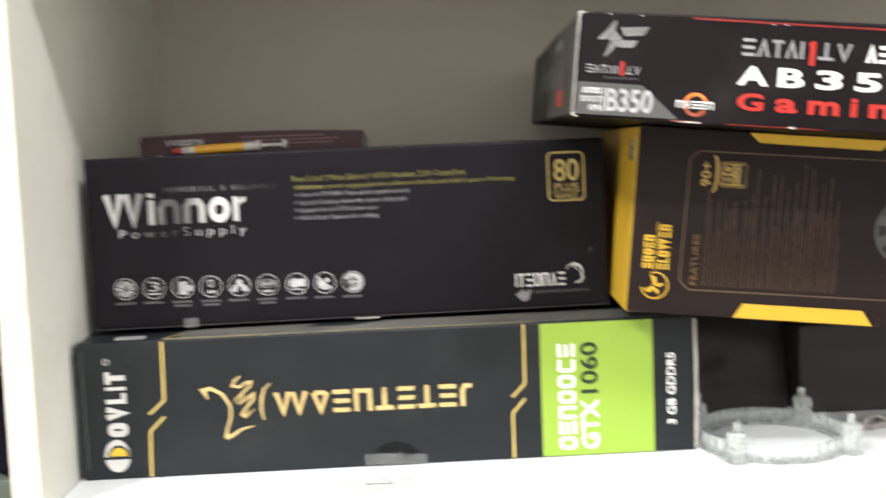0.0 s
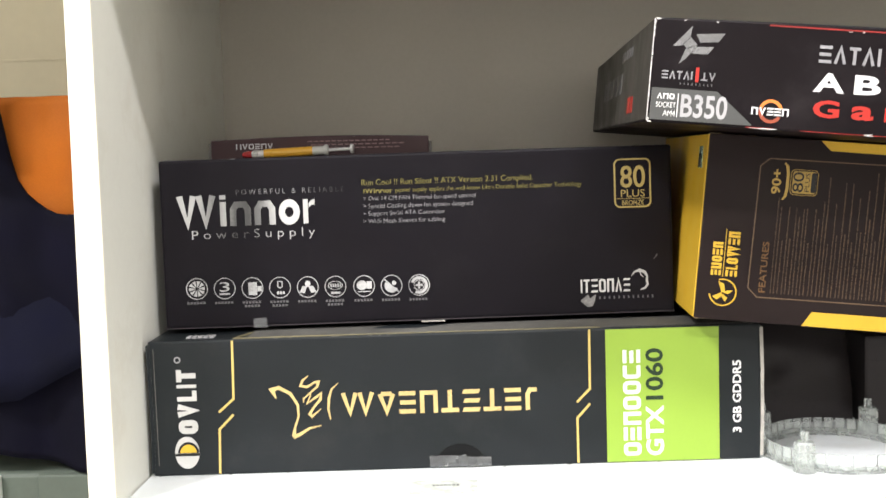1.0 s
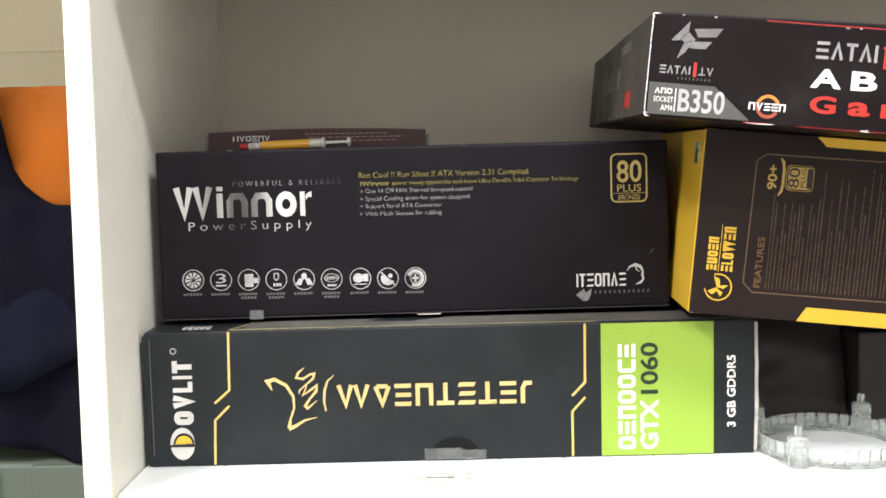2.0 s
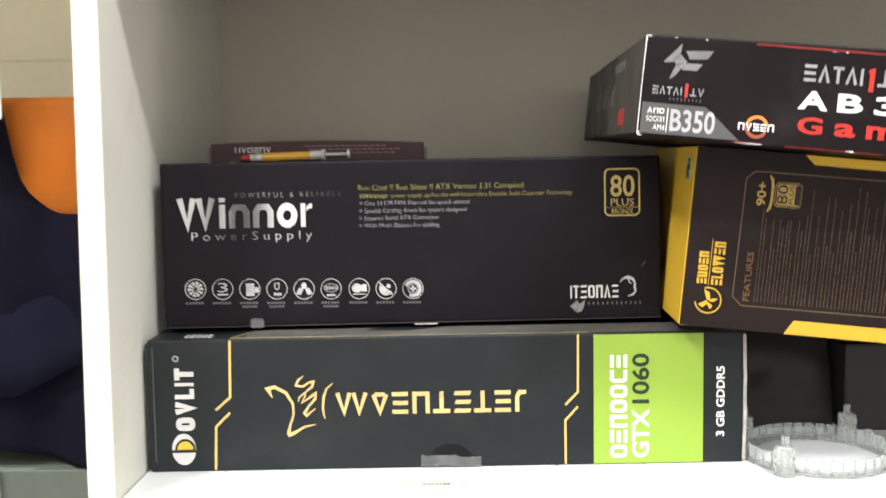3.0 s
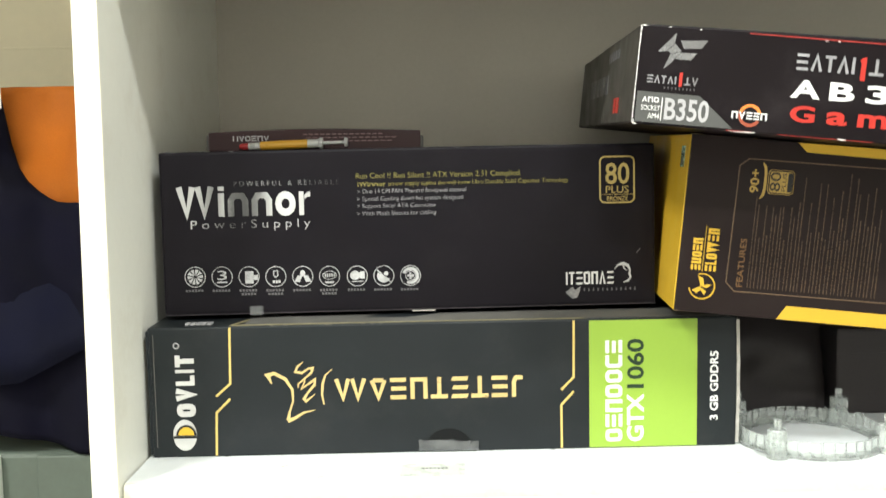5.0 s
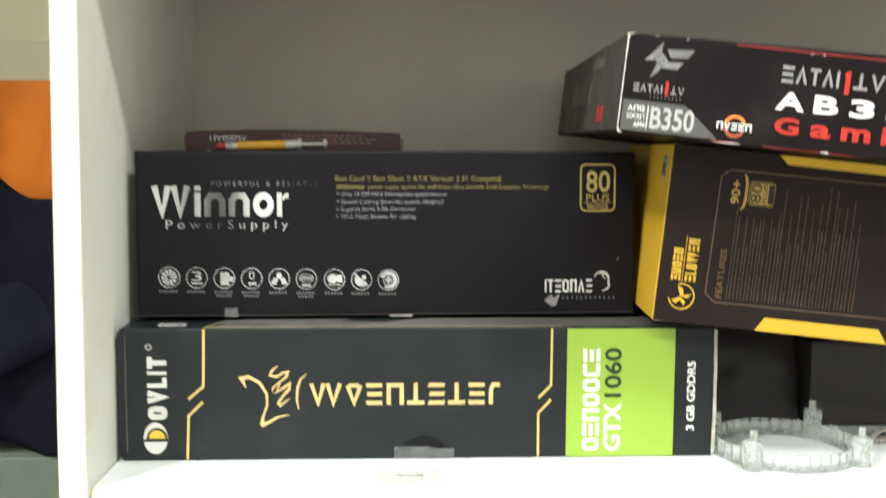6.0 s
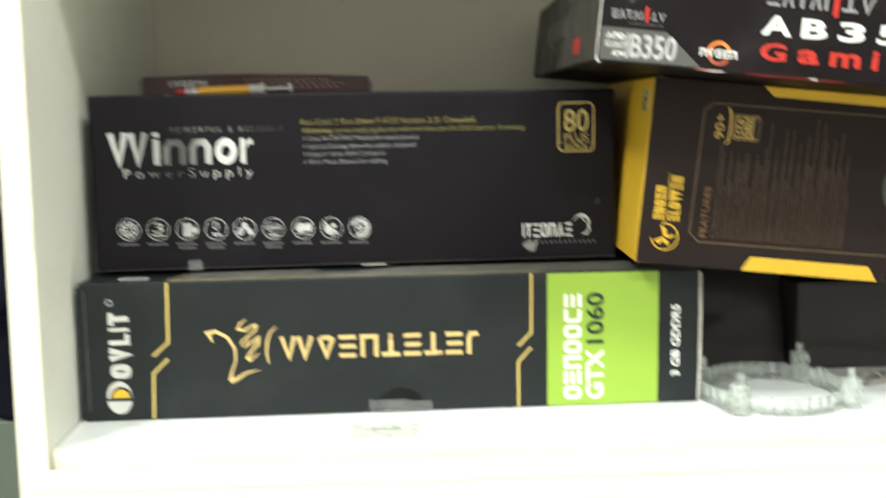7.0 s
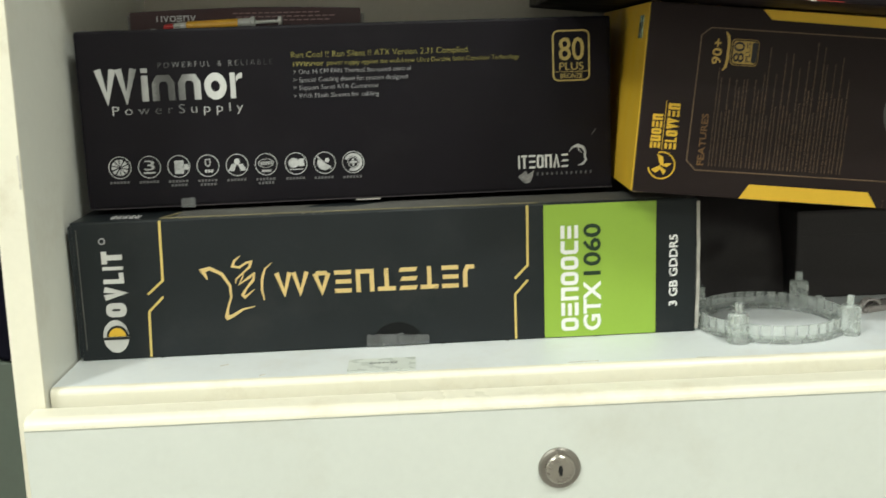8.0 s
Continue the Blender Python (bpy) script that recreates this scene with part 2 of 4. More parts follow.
def add_prism(bm, points, y0, y1):
    """A flat shape given by (u, v) corners, from depth y0 to y1."""
    a = [bm.verts.new((u, y0, v)) for u, v in points]
    b = [bm.verts.new((u, y1, v)) for u, v in points]
    n = len(points)
    bm.faces.new(a)
    bm.faces.new(b[::-1])
    for i in range(n):
        bm.faces.new((a[i], b[i], b[(i + 1) % n], a[(i + 1) % n]))


INK = 0.00025


def print_shape(parent, name, mat, shapes, layer=1, label=""):
    """Flat printed shapes on a carton's front."""
    bm = bmesh.new()
    for s in shapes:
        add_prism(bm, s, -INK * layer, 0.0002)
    bmesh.ops.remove_doubles(bm, verts=bm.verts[:], dist=1e-6)
    return part(name, bm, mat, parent, label)


def rect(u0, v0, u1, v1):
    return [(u0, v0), (u1, v0), (u1, v1), (u0, v1)]


def ellipse(u, v, ru, rv, n=28, a0=0.0, a1=360.0):
    k = n if a1 - a0 >= 360 else n + 1
    return [(u + ru * math.cos(radians(a0 + (a1 - a0) * i / n)), v + rv * math.sin(radians(a0 + (a1 - a0) * i / n))) for i in range(k)]


def stroke(points, width):
    """Quads along a line, mitred at its corners; width may be one number or one per point."""
    n = len(points)
    ws = [width] * n if isinstance(width, float) else list(width)
    left, right = [], []
    for i, (x, y) in enumerate(points):
        a, b = Vector(points[max(i - 1, 0)]), Vector(points[min(i + 1, n - 1)])
        p = Vector((x, y))
        d1 = (p - a).normalized() if i else (b - p).normalized()
        d2 = (b - p).normalized() if i < n - 1 else d1
        d = (d1 + d2).normalized()
        k = 1 / max(0.5, d.dot(d1))
        nx, ny = -d.y * k * ws[i] / 2, d.x * k * ws[i] / 2
        left.append((x + nx, y + ny))
        right.append((x - nx, y - ny))
    return [[right[i], right[i + 1], left[i + 1], left[i]] for i in range(n - 1)]


def annulus(u, v, ru, rv, w, n=28, a0=0.0, a1=360.0):
    pts = ellipse(u, v, ru - w / 2, rv - w / 2, n, a0, a1)
    if a1 - a0 >= 360:
        pts = pts + pts[:1]
    out = []
    for i in range(len(pts) - 1):
        p, q = pts[i], pts[i + 1]
        c = Vector((u, v))
        f = lambda s, k: tuple(c + (Vector(s) - c) * (1 + k * w / (2 * (ru - w / 2))))
        out.append([f(p, -1), f(q, -1), f(q, 1), f(p, 1)])
    return out


def words(parent, text, mat, u0, v0, u1, v1, turn=0, layer=1, name="lettering", bold=0.0):
    """Printed words with the built-in font, fitted to a rectangle of the front; turn: degrees against the clock."""
    cu = bpy.data.curves.new("words", "FONT")
    cu.body, cu.extrude, cu.resolution_u, cu.offset = text, 0.001, 3, bold
    tmp = new("words", cu)
    bpy.context.view_layer.update()
    me = bpy.data.meshes.new_from_object(tmp.evaluated_get(bpy.context.evaluated_depsgraph_get()))
    bpy.data.objects.remove(tmp)
    bpy.data.curves.remove(cu)
    co = np.zeros(len(me.vertices) * 3)
    me.vertices.foreach_get("co", co)
    co = co.reshape(-1, 3)
    a = radians(turn)
    x, y = co[:, 0] * math.cos(a) - co[:, 1] * math.sin(a), co[:, 0] * math.sin(a) + co[:, 1] * math.cos(a)
    x = u0 + (x - x.min()) / (x.max() - x.min()) * (u1 - u0)
    y = v0 + (y - y.min()) / (y.max() - y.min()) * (v1 - v0)
    d = np.where(co[:, 2] > 0, -INK * layer, 0.0002)
    me.vertices.foreach_set("co", np.stack([x, d, y], 1).ravel())
    me.materials.clear()
    me.materials.append(mat)
    me.update()
    me.name = name
    ob = new(name, me)
    ob.parent = parent
    return ob


def shapes_of(kind, w, h, t):
    """One plain shape in a cell w by h with strokes t wide: bars, tees, corners, chevrons, arches, rings, combs of bars."""
    k = t / 2
    if kind == "b":
        return [rect(w / 2 - k, 0, w / 2 + k, h)]
    if kind == "i":
        return [rect(w / 2 - k, 0, w / 2 + k, h * 0.78), rect(w / 2 - k, h * 0.86, w / 2 + k, h)]
    if kind in "eEs":
        a, c = {"e": (0.0, 0.0), "E": (0.0, 0.06), "s": (0.10, -0.06)}[kind]
        slant = lambda v, u0, u1: [(u0, v), (u1, v), (u1 + a * w, v + t), (u0 + a * w, v + t)]
        return [slant(0, 0, w * (1 - abs(c))), slant(h / 2 - k, abs(c) * w, w * 0.94), slant(h - t, 0, w * (1 - abs(c)))]
    if kind == "A":
        return stroke([(k, 0), (w / 2, h - k), (w - k, 0)], t)
    if kind == "V":
        return stroke([(k, h), (w / 2, k), (w - k, h)], t)
    if kind == "D":
        return stroke([(k, h - k), (w / 2, k), (w - k, h - k)], t) + [rect(w * 0.2, h - t, w * 0.8, h)]
    if kind == "w":
        return stroke([(k, h), (w * 0.27, k), (w * 0.48 - k * 0.6, h)], t) + stroke([(w * 0.52 + k * 0.6, h), (w * 0.73, k), (w - k, h)], t)
    if kind == "n":
        x = h * 0.78
        return stroke([(k, 0), (k, x * 0.66), (w * 0.3, x - k), (w * 0.7, x - k), (w - k, x * 0.66), (w - k, 0)], t)
    if kind == "N":
        return stroke([(k, 0), (k, h - k), (w - k, h - k), (w - k, 0)], t)
    if kind == "U":
        return stroke([(k, h), (k, k), (w - k, k), (w - k, h)], t)
    if kind == "c":
        return annulus(w / 2, h * 0.39, w / 2, h * 0.39, t, 24)
    if kind == "O":
        return outline(rounded(k, k, w - k, h - k, min(w, h) * 0.22, 3), t)
    if kind == "C":
        return stroke([(w, h - k), (w * 0.25, h - k), (k, h * 0.78), (k, h * 0.22), (w * 0.25, k), (w, k)], t)
    if kind == "J":
        return stroke([(k, 0), (k, h * 0.7), (w * 0.4, h - k), (w, h - k)], t)
    if kind == "r":
        return [rect(0, 0, t, h * 0.78), [(t * 1.15, h * 0.50), (t * 1.7, h * 0.60), (w, h * 0.60), (w, h * 0.78), (t * 1.7, h * 0.75), (t * 1.15, h * 0.66)]]
    if kind == "T":
        return [rect(0, h - t, w, h), rect(w / 2 - k, 0, w / 2 + k, h - t)]
    if kind == "t":
        return [rect(0, 0, w, t), rect(w / 2 - k, t, w / 2 + k, h)]
    if kind == "L":
        return [rect(0, 0, t, h), rect(t, 0, w, t)]
    return [rect(0, 0, t, h), rect(w - t, 0, w, h)]


def rounded(u0, v0, u1, v1, r, n=5):
    out = []
    for cu, cv, a in ((u1 - r, v1 - r, 0), (u0 + r, v1 - r, 90), (u0 + r, v0 + r, 180), (u1 - r, v0 + r, 270)):
        out += [(cu + r * math.cos(radians(a + 90 * i / n)), cv + r * math.sin(radians(a + 90 * i / n))) for i in range(n + 1)]
    return out


def outline(pts, w):
    return stroke(pts + pts[:1], w)


def bars(parent, mat, u0, v0, u1, v1, kinds, turn=0, layer=1, name="brand_shape", label="", stroke_width=0.2, gap=0.16):
    """A brand word as a row of plain shapes, each a part of its own."""
    wide = {"b": 0.38, "i": 0.42, "w": 1.75, "r": 0.62, "L": 0.8, "T": 0.9, "t": 1.0, "J": 0.7}
    total = sum(wide.get(k, 1.0) for k in kinds)
    length, height = ((v1 - v0), (u1 - u0)) if turn == 90 else ((u1 - u0), (v1 - v0))
    at = 0.0
    for k in kinds:
        cell = wide.get(k, 1.0) / total * length
        w = cell - gap / total * length
        out = []
        for q in shapes_of(k, w, height, min(stroke_width * height, w * (0.42 if k not in "bi" else 0.9))):
            if turn == 90:
                out.append([(u1 - y, v0 + at + x) for x, y in q])
            else:
                out.append([(u0 + at + x, v0 + y) for x, y in q])
        print_shape(parent, name, mat, out, layer, label)
        at += cell


def carton_body(w, d, h, mat, name="carton", seed=0, dent=0.0006, bulge=0.0, bevel=0.0013):
    """A closed cardboard box with softened edges, faintly uneven faces and, where asked, a swollen lid."""
    bm = bmesh.new()
    add_box(bm, 0, 0, 0, w, d, h)
    bmesh.ops.subdivide_edges(bm, edges=[e for e in bm.edges if abs(e.verts[0].co.x - e.verts[1].co.x) > 1e-5], cuts=15, use_grid_fill=True)
    bmesh.ops.subdivide_edges(bm, edges=[e for e in bm.edges if abs(e.verts[0].co.y - e.verts[1].co.y) > 1e-5], cuts=7, use_grid_fill=True)
    edges = [e for e in bm.edges if len(e.link_faces) == 2 and e.calc_face_angle(0) > 0.5]
    bmesh.ops.bevel(bm, geom=edges, offset=bevel, segments=2, profile=0.6, affect="EDGES")
    for v in bm.verts:
        c = v.co
        side = min(c.x, w - c.x)
        if c.z > h - bevel * 1.5:
            c.z += bulge * math.sin(math.pi * min(1, max(0, c.x / w))) * (0.6 + 0.4 * math.sin(math.pi * c.y / d))
        if side > 0.004 and c.y > 0.004:
            c.z += dent * noise.noise((c.x * 18 + seed, c.y * 18, c.z * 9)) * (1 if c.z > h / 2 else 0)
        if side < 0.002:
            c.x += dent * 1.2 * noise.noise((seed + 4.0, c.y * 30, c.z * 45))
    return bm


def wear(parent, w, h, mat, seed, count, size=0.0016, deep=0.0006):
    """Rubbed paper along a carton's front edges and corners: small uneven flecks."""
    r = random.Random(seed)
    bm = bmesh.new()
    for i in range(count):
        side = r.choice("ttttbblr")
        a = r.random() ** (1.0 if i % 2 else 3.0)
        a = a if r.random() < 0.5 else 1 - a
        ln, th = size * r.uniform(0.3, 2.2), deep * r.uniform(0.3, 1.0)
        if side in "tb":
            u, v = a * (w - ln), (h - th if side == "t" else 0.0)
            add_box(bm, u, -0.0003, v, u + ln, 0.0008, v + th + 0.0002)
        else:
            u, v = (0.0 if side == "l" else w - th), a * (h - ln)
            add_box(bm, u, -0.0003, v, u + th, 0.0010, v + ln)
    return tagged(part("edge_wear", bm, mat, parent, "rubbed paper along the edges"), kind="stuff")


def thing(name, label, category, m, group="", kind=""):
    ob = new(name)
    ob.empty_display_size = 0.02
    ob.matrix_world = m
    return tagged(ob, label, category, group, kind)


def structure(name, bm, mat, label, category="", smooth=False):
    return tagged(part(name, bm, mat, None, label, smooth), label, category or name.split("_")[0], "", "structure")


def box_pose(x, y, z, yaw, tilt, pitch):
    return Matrix.Translation((x, y, z)) @ Matrix.Rotation(radians(yaw), 4, "Z") @ Matrix.Rotation(radians(tilt), 4, "Y") @ Matrix.Rotation(radians(pitch), 4, "X")


def revolve(profile, n=32, axis_y=False):
    """A turned part from (radius, height) steps round z, or round y with height running towards the viewer."""
    bm = bmesh.new()
    rings = []
    for r, h in profile:
        ring = []
        for i in range(n):
            a = 2 * math.pi * i / n
            ring.append(bm.verts.new((r * math.cos(a), -h, r * math.sin(a)) if axis_y else (r * math.cos(a), r * math.sin(a), h)))
        rings.append(ring)
    for a, b in zip(rings, rings[1:]):
        for i in range(n):
            bm.faces.new((a[i], a[(i + 1) % n], b[(i + 1) % n], b[i]))
    bm.faces.new(rings[0][::-1])
    bm.faces.new(rings[-1])
    return bm


# ---------------------------------------------------------------- the room
FLOOR_Z, ROOM_TOP = -1.05, 1.55
structure("floor", block(-1.9, -2.3, FLOOR_Z - 0.1, 1.9, 0.95, FLOOR_Z), FLOORING, "plain dull brown tiled floor of the room")
structure("ceiling", block(-1.9, -2.3, ROOM_TOP, 1.9, 0.95, ROOM_TOP + 0.1), ROOM, "plain pale painted ceiling with square lamps")
structure("wall_north", block(-1.9, 0.79, FLOOR_Z, 1.9, 0.95, ROOM_TOP), PAINT, "beige painted wall behind the cabinet")
# These walls are out of view, drawn in to bounce light on the compartment.
structure("wall_south", block(-1.9, -2.4, FLOOR_Z, 1.9, -2.3, ROOM_TOP), ROOM, "unseen plain pale wall, set close to bounce light")
structure("wall_west", block(-2.0, -2.4, FLOOR_Z, -1.9, 0.95, ROOM_TOP), ROOM, "unseen plain pale wall, set close to bounce light")
structure("wall_east", block(1.9, -2.4, FLOOR_Z, 2.0, 0.95, ROOM_TOP), ROOM, "unseen plain pale wall, set close to bounce light")
structure("trim", block(-1.9, 0.7894, 0.2558, -0.2175, 0.79, 0.2577, 0.0002), PAINT, "thin beige ledge along the wall", "trim")
# Unseen fittings at the lamps; the third carries the added fill.
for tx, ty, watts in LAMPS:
    fix = thing("ceiling_light", "unseen white square lamp fitting on the ceiling, lit", "lamp", pose(tx, ty, 0), "ceiling lights")
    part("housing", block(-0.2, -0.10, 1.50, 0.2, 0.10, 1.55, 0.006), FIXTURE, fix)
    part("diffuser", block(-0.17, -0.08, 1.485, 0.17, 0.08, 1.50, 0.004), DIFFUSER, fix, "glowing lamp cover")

# ---------------------------------------------------------------- the cabinet
SHELF, LIP = -0.0015, 0.4842
FRONT, BACK, INNER, OUTER, RIGHT, TOP = 0.478, 0.76, -0.2033, -0.2168, 0.60, 0.298
cab = thing("cabinet", "white laminate cabinet with an open compartment over a locked drawer", "cabinet", pose(0, 0, 0))


def profile_bar(prof, x0, x1):
    """A bar along x with the given (y, z) outline."""
    bm = bmesh.new()
    ends = [[bm.verts.new((x, y, z)) for y, z in prof] for x in (x0, x1)]
    bm.faces.new(ends[0])
    bm.faces.new(ends[1][::-1])
    n = len(prof)
    for i in range(n):
        bm.faces.new((ends[0][i], ends[1][i], ends[1][(i + 1) % n], ends[0][(i + 1) % n]))
    return bm


def leaning(bm, outer, inner, toe):
    """The near side panel: a little out of plumb over the compartment and toed out towards the back."""
    bmesh.ops.subdivide_edges(bm, edges=[e for e in bm.edges if abs(e.verts[0].co.z - e.verts[1].co.z) > 0.5], cuts=24)
    for v in bm.verts:
        k = min(0.35, max(0.0, v.co.z))
        v.co.x += (inner if v.co.x > (INNER + OUTER) / 2 else outer) * k - toe * max(0.0, v.co.y - FRONT - 0.01)
    return bm


part("side_panel", leaning(block(OUTER, FRONT + 0.001, FLOOR_Z, INNER, BACK, 1.2, 0.0006), 0.012, 0.008, 0.013), LAMINATE, cab, "white laminate side panel")
part("side_panel", block(RIGHT, FRONT + 0.001, FLOOR_Z, RIGHT + 0.014, BACK, 1.2, 0.0006), LAMINATE, cab)
part("edge_band", leaning(block(OUTER - 0.0002, FRONT - 0.0005, FLOOR_Z, INNER + 0.0002, FRONT + 0.001, 1.2, 0.0004), 0.012, 0.008, 0), EDGING, cab, "cream plastic edge band")
part("edge_band", block(RIGHT - 0.0002, FRONT - 0.0005, FLOOR_Z, RIGHT + 0.0142, FRONT + 0.001, 1.2, 0.0004), EDGING, cab, "cream plastic edge band")
part("back_panel", block(OUTER, BACK, FLOOR_Z, RIGHT + 0.014, BACK + 0.006, 1.2), BACKING, cab, "grey-beige backing board")
part("shelf", block(INNER + 0.0006, LIP + 0.0040, -0.018, RIGHT, BACK, SHELF, 0.0002), SHELF_BOARD, cab, "white laminate shelf, dusty along its front")
lip = [(LIP + 0.0039, -0.018), (LIP + 0.0039, SHELF), (LIP + 0.0026, SHELF)] + [(LIP + 0.0026 - 0.0034 * math.sin(radians(q)), SHELF - 0.0034 + 0.0034 * math.cos(radians(q))) for q in range(15, 91, 15)] + [(LIP - 0.0008, -0.018)]
part("shelf_edge", profile_bar(lip, INNER + 0.0010, RIGHT - 0.0005), EDGING, cab, "yellowed rounded edge band")
part("upper_shelf", block(INNER, FRONT + 0.001, TOP, RIGHT, BACK, TOP + 0.018, 0.0008), LAMINATE, cab)
part("upper_shelf_edge", block(INNER + 0.0005, FRONT - 0.0008, TOP, RIGHT - 0.0005, FRONT + 0.001, TOP + 0.018, 0.0004), EDGING, cab)
part("top_panel", block(OUTER, FRONT, 1.2, RIGHT + 0.014, BACK + 0.006, 1.218, 0.0008), LAMINATE, cab)
part("bottom_panel", block(INNER, FRONT + 0.001, -0.75, RIGHT, BACK, -0.732, 0.0008), LAMINATE, cab)

Y0, Y1, NT, NR = 0.4600, 0.4765, -0.0085, 0.0052
nose = [(Y1, NT - NR), (Y1, NT), (Y0 + NR, NT)] + [(Y0 + NR - NR * math.sin(radians(a)), NT - NR + NR * math.cos(radians(a))) for a in range(15, 91, 15)]
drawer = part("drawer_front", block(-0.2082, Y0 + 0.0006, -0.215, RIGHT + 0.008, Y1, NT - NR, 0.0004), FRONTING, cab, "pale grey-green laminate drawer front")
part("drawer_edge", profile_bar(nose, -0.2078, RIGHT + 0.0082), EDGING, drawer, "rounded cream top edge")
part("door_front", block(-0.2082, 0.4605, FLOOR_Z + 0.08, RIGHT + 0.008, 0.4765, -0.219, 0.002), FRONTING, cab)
LX, LZ = 0.0445, -0.0450
lock = part("lock", revolve([(0.0103, -0.004), (0.0103, 0.0008), (0.0096, 0.0016), (0.0084, 0.0018)], 40, True), STEEL_DARK, cab, "round nickel cam lock")
lock.location = (LX, 0.4603, LZ)
plug = part("lock_plug", revolve([(0.0072, -0.002), (0.0072, 0.0030), (0.0066, 0.0036), (0.0052, 0.0037)], 36, True), STEEL, lock, "nickel key plug")
slot = bmesh.new()
add_prism(slot, [(-0.0005, -0.0026), (0.0007, -0.0028), (0.0009, -0.0006), (0.0012, 0.0004), (0.0005, 0.0024), (-0.0005, 0.0026), (-0.0009, 0.0008), (-0.0011, -0.0004)], -0.0042, 0.0)
part("keyway", slot, HOLE, lock, "dark key slot")
mark = thing("shelf_label", "faded clear sticker with a printed line, stuck on the shelf", "sticker", pose(-0.0575, 0.489, SHELF + 0.0002, 0, 0, -1.0))
part("film", block(0, 0, 0, 0.0345, 0.0215, 0.0004), material("faded_label_film", (0.65, 0.685, 0.63), 0.3, vary=0.03, scale=120, bump=0.2), mark)
bm = bmesh.new()
for i in range(7):
    add_box(bm, 0.011 + i * 0.0021, 0.0125, 0.0003, 0.0125 + i * 0.0021, 0.0138, 0.0006)
part("printed_line", bm, GREY_PANEL, mark)

SCUFF = material("brown_scuff", (0.60, 0.57, 0.50), 0.8, vary=0.3, scale=300, bump=0.1)
for cx, cy, ln, turn in ((-0.122, 0.512, 0.0045, 35), (-0.045, 0.491, 0.005, -8), (0.062, 0.490, 0.016, 3), (0.125, 0.488, 0.010, -5), (-0.100, 0.492, 0.003, 20)):
    sc = part("shelf_scuff", block(-ln / 2, -0.0005, 0, ln / 2, 0.0005, 0.0002), SCUFF, cab, "small brown scuff")
    sc.matrix_basis = pose(cx, cy, SHELF, 0, 0, turn)
nick = part("edge_chip", block(-0.0004, -0.0004, 0, 0.0006, 0.0006, 0.016), SCUFF, cab, "chipped spot on the edge band")
nick.matrix_basis = pose(INNER, FRONT - 0.0004, 0.098)

# ---------------------------------------------------------------- long graphics-card carton
PW, PD, PH = 0.334, 0.165, 0.0750
gpu = thing("graphics_card_box", "long slate-black printed carton with gold lines and a lime-green block", "box", box_pose(-0.2004, 0.5307, SHELF, 1.0, 0, 0))
part("carton", carton_body(PW, PD, PH, CARD_SLATE, seed=3, bulge=0.0006), CARD_SLATE, gpu)
part("green_block", *(lambda b: (b, GREEN))(block(0.2496, -INK, 0.0006, 0.3112, 0.0002, PH - 0.0008)), gpu, "lime-green printed block")
LW = 0.00125
for pts in ([(0.0465, PH - 0.0006), (0.0458, 0.0423), (0.0375, 0.0351)], [(0.0454, 0.0335), (0.0374, 0.0256), (0.0365, 0.0008)],
            [(0.2409, PH - 0.0006), (0.2407, 0.0419), (0.2336, 0.0346)], [(0.2407, 0.0336), (0.2336, 0.0258), (0.2337, 0.0008)]):
    print_shape(gpu, "gold_line", GOLD_INK, stroke(pts, LW), 1, "thin gold printed line")
bm = bmesh.new()
add_box(bm, 0.0468, 0.0012, PH + 0.0001, 0.2470, 0.0016, PH + 0.0008)
for a, b in (((0.0465, 0.0012), (0.0535, 0.019)),):
    vs = [bm.verts.new((x, y, PH + z)) for z in (0.0001, 0.0008) for x, y in ((a[0], a[1]), (a[0] + LW, a[1]), (b[0] + LW, b[1]), (b[0], b[1]))]
    bm.faces.new(vs[:4]), bm.faces.new(vs[4:])
    for i in range(4):
        bm.faces.new((vs[i], vs[(i + 1) % 4], vs[4 + (i + 1) % 4], vs[4 + i]))
part("gold_line", bm, PALE_GOLD, gpu, "thin gold line along the lid")
part("lid_dust", block(0.0545, 0.0022, PH + 0.0003, PW - 0.003, 0.030, PH + 0.0006), DUST, gpu, "dusty grey strip of the lid")
part("board_line", block(0.0030, -0.0003, 0.006, 0.0034, 0.0006, PH - 0.004), DUST, gpu, "pale worn edge of the end flap")
bars(gpu, WORN_INK, 0.0150, 0.0236, 0.0257, 0.0606, "OVLbT", 90, label="white plain shape of a brand word", stroke_width=0.30)
print_shape(gpu, "emblem", WORN_INK, [ellipse(0.0190, 0.0130, 0.0067, 0.0090)], 1, "white oval emblem")
print_shape(gpu, "emblem_core", BLACK_INK, [ellipse(0.0198, 0.0128, 0.0058, 0.0062, 14, 0, 180), rect(0.0125, 0.0112, 0.0262, 0.0126)], 2)
print_shape(gpu, "emblem_sun", YELLOW, [ellipse(0.0198, 0.0131, 0.0045, 0.0046, 14, 0, 180)], 3, "yellow half disc")
print_shape(gpu, "mark", GREY_INK, annulus(0.0160, 0.0646, 0.0018, 0.0018, 0.0006, 14), 1)
bars(gpu, GOLD, 0.1045, 0.0312, 0.2135, 0.0436, "wDENtstEJ", 0, label="gold plain shape of a brand word", stroke_width=0.19)
